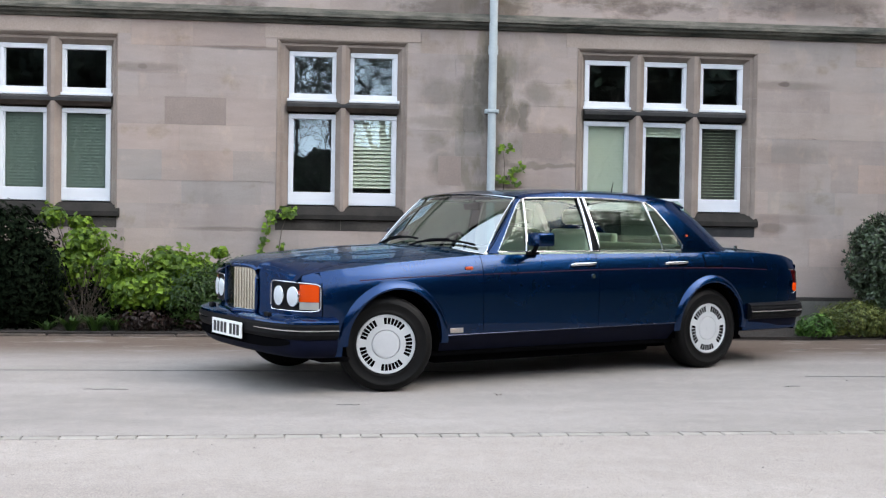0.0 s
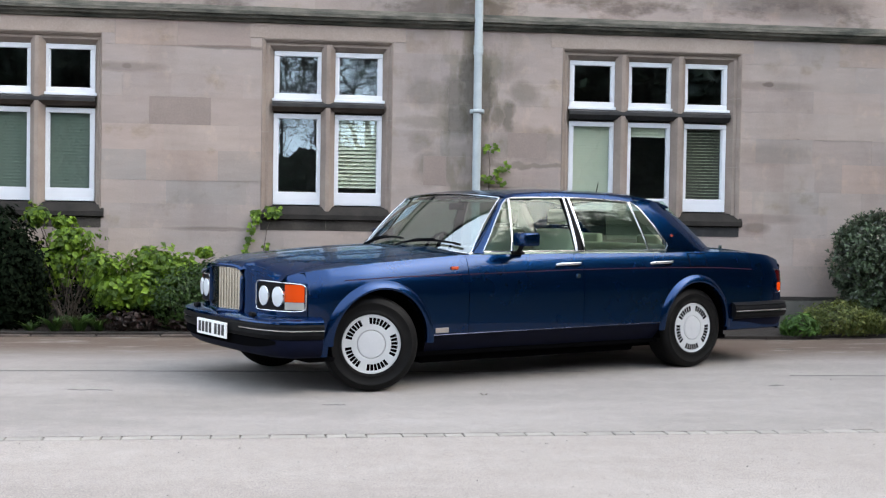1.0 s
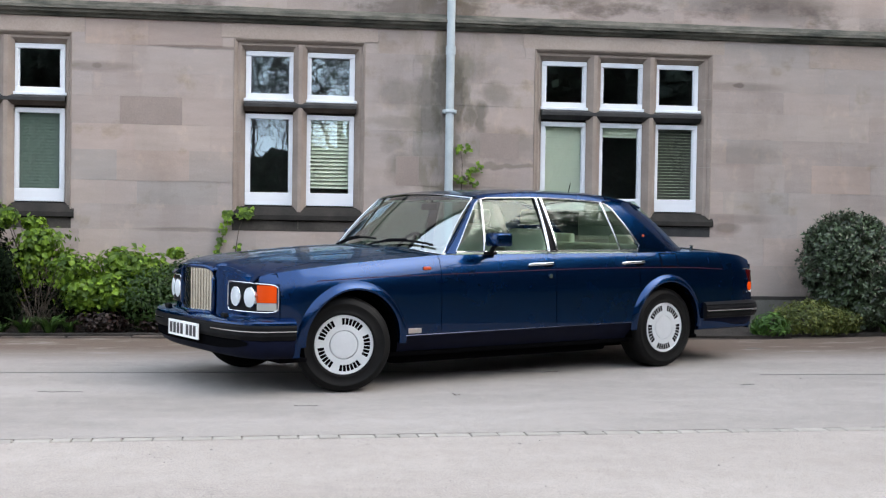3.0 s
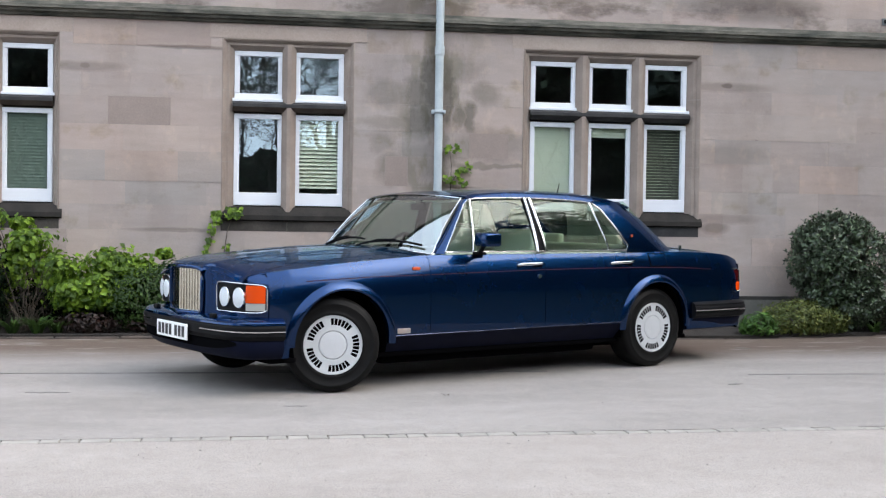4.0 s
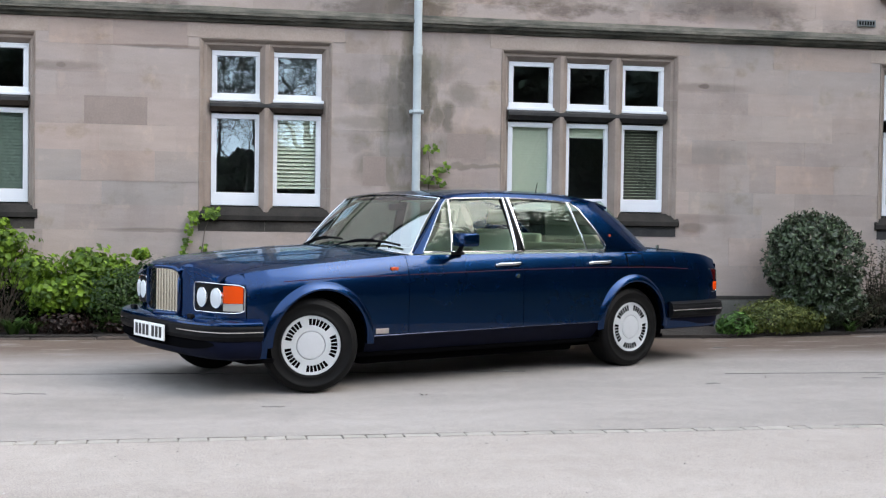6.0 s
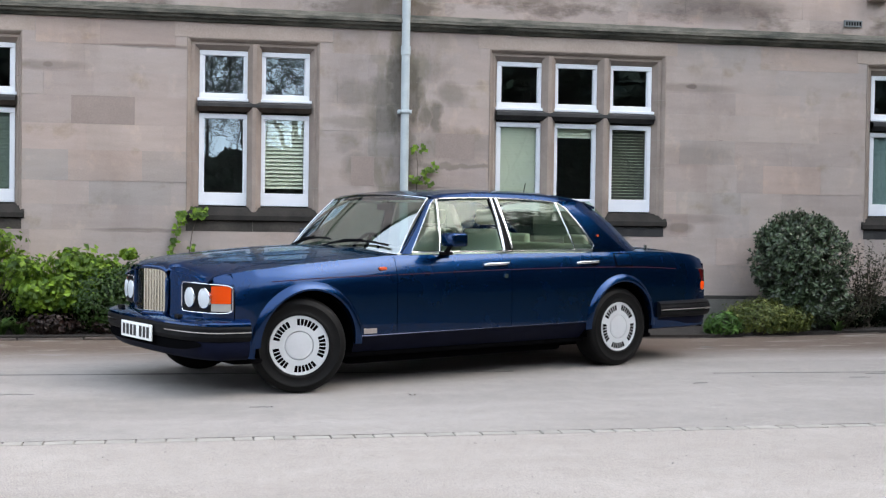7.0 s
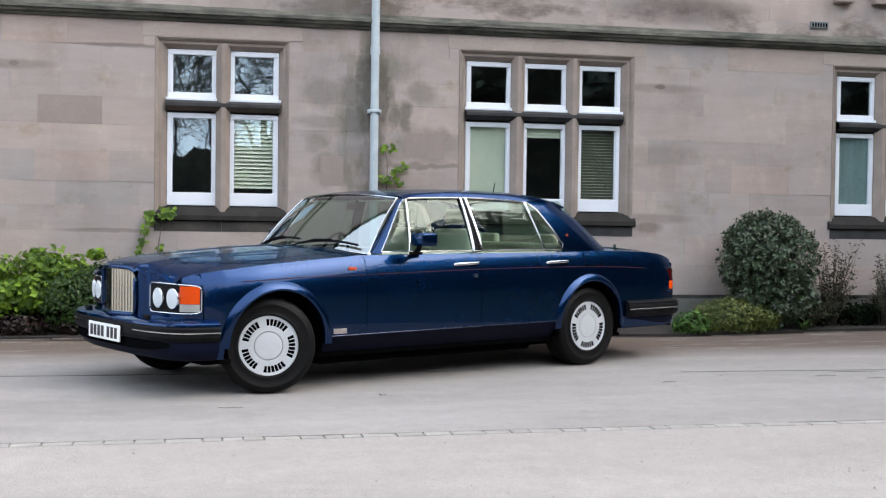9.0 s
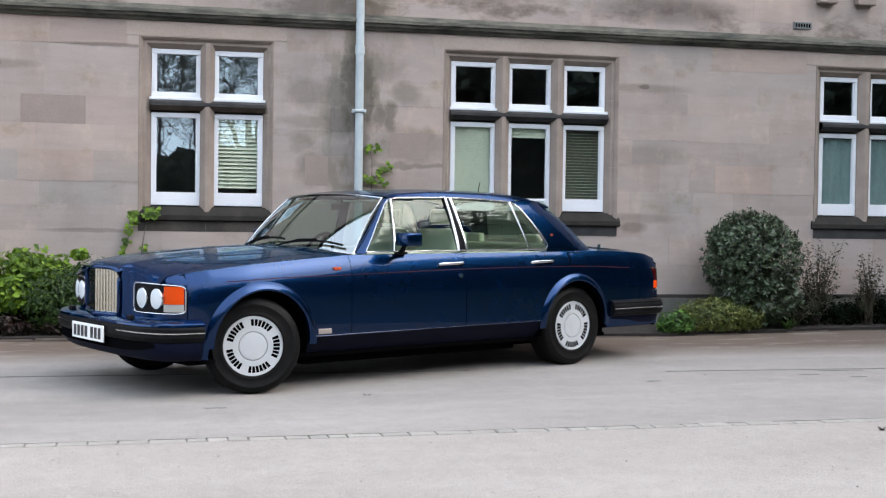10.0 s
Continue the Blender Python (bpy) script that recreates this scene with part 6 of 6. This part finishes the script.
# ---- the woods across the drive, which the panes and the paint mirror ----
def tree(seed, x, y, height):
    rg = random.Random(seed)
    th = empty("tree", Matrix(), "tall dark leafy tree across the drive", "tree", "trees across the drive")
    v, f = [], []

    def limb(a, d, L, r, depth):
        pts, p = [a], a
        for i in range(4):
            d = (d + Vector((rg.uniform(-0.25, 0.25), rg.uniform(-0.25, 0.25), rg.uniform(-0.05, 0.2)))).normalized()
            p = p + d * L / 4
            pts.append(p)
        o = len(v)
        for i, q in enumerate(pts):
            rr = r * (1 - 0.55 * i / 4)
            v.extend([q + Vector((rr * math.cos(t), rr * math.sin(t), 0)) for t in (0, 1.57, 3.14, 4.71)])
        for i in range(4):
            for j in range(4):
                f.append((o + 4 * i + j, o + 4 * i + (j + 1) % 4, o + 4 * i + 4 + (j + 1) % 4, o + 4 * i + 4 + j))
        tips.append(pts[-1])
        if depth:
            for i in range(4 if depth > 1 else 5):
                k = rg.randrange(1, 5)
                nd = (d + Vector((rg.uniform(-1, 1), rg.uniform(-1, 1), rg.uniform(-0.3, 0.7)))).normalized()
                limb(pts[k], nd, L * rg.uniform(0.5, 0.75), r * 0.45, depth - 1)
    tips = []
    limb(Vector((x, y, 0)), Vector((0, 0, 1)), height * 0.5, height * 0.02, 3)
    part("trunk", mesh_of("trunk", v, f, [BARK], True), BARK, th)
    ps = [t + Vector((rg.gauss(0, 0.9), rg.gauss(0, 0.9), rg.gauss(0, 0.8))) for t in tips for _ in range(22)]
    leaves(ps, [Vector((0, 0.5, 1))] * len(ps), 0.6, L_WOOD, "crown", th, rg, "", 0.7, 1.0)


for i, (x, h) in enumerate(((-13.5, 14), (-9.8, 15), (-6.6, 13), (6.8, 13), (9.6, 15), (13.2, 14), (17.2, 15), (21.5, 14), (26, 15), (-18, 15), (31, 14), (-23, 14))):
    tree(100 + i, x, -19 - (i % 3) * 1.5, h)
for i, (x, y) in enumerate(((-20, -8), (-22, 0))):
    tree(140 + i, x, y, 13)


def bare_tree(seed, x, y, height, girth, lean=0.0, fork=4):
    """A leafless tree: a tapering trunk, spreading limbs, and a haze of fine crooked twigs."""
    rg = random.Random(seed)
    th = empty("tree", Matrix(), "tall leafless tree with crooked fine twigs", "tree", "trees across the drive")
    v, f = [], []

    def limb(a, d, L, r, depth):
        pts, p, k = [a], a, 6
        for i in range(k):
            d = (d + Vector((rg.uniform(-0.3, 0.3), rg.uniform(-0.3, 0.3), rg.uniform(-0.14, 0.2)))).normalized() if depth < fork else (d + Vector((rg.uniform(-0.06, 0.06), 0, 0.1))).normalized()
            p = p + d * L / k
            pts.append(p)
        o = len(v)
        for i, q in enumerate(pts):
            rr = r * (1 - 0.7 * i / k)
            v.extend([q + Vector((rr * math.cos(t), rr * 0.5 * math.sin(t), rr * math.sin(t))) for t in (0, 2.1, 4.2)])
        for i in range(k):
            for j in range(3):
                f.append((o + 3 * i + j, o + 3 * i + (j + 1) % 3, o + 3 * i + 3 + (j + 1) % 3, o + 3 * i + 3 + j))
        if depth:
            for i in range(9 if depth == fork else 5):
                at = rg.randrange(2, k + 1)
                nd = (d * 0.5 + Vector((rg.uniform(-1, 1), rg.uniform(-1, 1), rg.uniform(-0.45, 0.65)))).normalized()
                limb(pts[at], nd, L * rg.uniform(0.35, 0.6), max(0.010, r * 0.33), depth - 1)
    limb(Vector((x, y, 0)), Vector((lean, 0, 1)).normalized(), height * 0.75, girth, fork)
    part("trunk", mesh_of("trunk", v, f, [BARK], True), BARK, th)


for i, (x, y, h, r, lean) in enumerate(((2.9, -20.0, 14, 0.26, 0.03), (-0.4, -21.5, 11, 0.10, 0.1), (-1.5, -20.5, 12, 0.10, -0.1), (0.3, -23.5, 12, 0.11, 0.0), (-2.9, -21.0, 12, 0.12, 0.05), (-0.8, -18.2, 8, 0.05, 0.1), (0.2, -18.5, 7.5, 0.05, -0.1), (1.6, -18.4, 7.5, 0.05, 0.0), (2.4, -18.3, 8, 0.05, 0.1))):
    bare_tree(200 + i, x, y, h, r, lean)


def hedge(name, x0, x1, y, h, n, seed, label, mat=L_WOOD):
    rg = random.Random(seed)
    ps = []
    for _ in range(n):
        xx = rg.uniform(x0, x1)
        top = h * (1 + 0.28 * noise.noise((xx * 0.35, y, 0)) + 0.12 * noise.noise((xx * 1.3, y, 3)))
        ps.append((xx, y + rg.uniform(-1.2, 1.2), top * rg.random() ** 0.8))
    th = empty(name, Matrix(), label, "woods")
    leaves(ps, [Vector((0, 1, 0.4))] * n, 0.5, mat, "foliage", th, rg, "", 0.7, 0.8, "stuff")


hedge("woodland", -45, -3.0, -21, 10.5, 14000, 301, "dark woodland edge across the drive")
hedge("woodland", 3.4, 55, -21, 10.5, 18000, 302, "dark woodland edge across the drive")
hedge("woodland", -4.5, 5.0, -19.5, 3.7, 9000, 303, "lower dark woodland edge with sky above")


def grove(name, p0, p1, h, low, n, seed, label):
    """A dense belt of dark foliage between two points of the plan, with an uneven top."""
    rg = random.Random(seed)
    a, b = Vector(p0), Vector(p1)
    side = (b - a).normalized().cross(Vector((0, 0, 1)))
    ps = []
    for _ in range(n):
        k = rg.random()
        p = a.lerp(b, k) + side * rg.uniform(-1.5, 1.5)
        fall = min(1.0, max(0.0, p.y / 4.5))
        top = (low + (h - low) * fall * fall * (3 - 2 * fall)) * (1 + 0.16 * noise.noise((p.y * 0.22, p.x, 0)) + 0.10 * noise.noise((p.y * 0.9, p.x, 3)))
        ps.append((p.x, p.y, top * rg.random() ** 0.6))
    th = empty(name, Matrix(), label, "woods")
    leaves(ps, [-side + Vector((0, 0, 0.4))] * n, 0.36, L_WOOD, "foliage", th, rg, "", 0.7, 0.8, "stuff")


grove("woodland", (17.5, -21, 0), (17.5, 24, 0), 11.2, 7.0, 60000, 305, "tall dark wood at the end of the drive")
GRASS = mottled("mown grass", (0.018, 0.032, 0.010), (0.040, 0.062, 0.018), 3, 0.9, 60, 0.8, 0.02, where="World")
# an added lawn outside the view, so that the flank mirrors dark ground
LAWN = curve([(-30, 5.5), (-6, 2.7), (0, 2.5), (2, 2.7), (4, 3.3), (5.6, 4.25), (6.8, 5.05), (8, 5.8), (9.6, 6.9), (10.4, 8.0)])
slab("lawn", [(60, -30), (60, 10.4)] + [(LAWN(10.4 - 0.4 * i), 10.4 - 0.4 * i) for i in range(101)], 0.012, GRASS, "unseen dark lawn added to darken the car's reflections", "lawn", 0.05)

def backdrop(name, pts, heights, label):
    """A distant dark belt of trees: a plain upright sheet with an uneven top."""
    v, f = [], []
    for i, ((x, y), h) in enumerate(zip(pts, heights)):
        v += [(x, y, -0.1), (x, y, h)]
        if i:
            f.append((2 * i - 2, 2 * i, 2 * i + 1, 2 * i - 1))
    tagged(new(name, mesh_of(name, v, f, [FARWOOD])), label, "backdrop", kind="structure")


xs_ = [-70 + 0.7 * i for i in range(201)]
backdrop("backdrop_woods", [(x, -27 - 1.5 * noise.noise((x * 0.2, 0, 0))) for x in xs_], [(3.2 if -4.2 < x < 1.1 else 4.6 if 1.1 <= x < 4.6 else 10.5) + 1.5 * noise.noise((x * 0.5, 1, 0)) + 0.8 * noise.noise((x * 1.7, 2, 0)) for x in xs_], "dark far woods behind the nearer trees")
backdrop("backdrop_woods_east", [(21, -27 + 0.7 * i) for i in range(76)], [(8.6 + 4.6 * min(1.0, max(0.0, (-27 + 0.7 * i) / 4.5))) * (1 + 0.10 * noise.noise((i * 0.35, 5, 0))) + noise.noise((i * 1.3, 6, 0)) for i in range(76)], "dark far woods at the end of the drive")

# ---- wall stones, many and small ----
lay_courses()
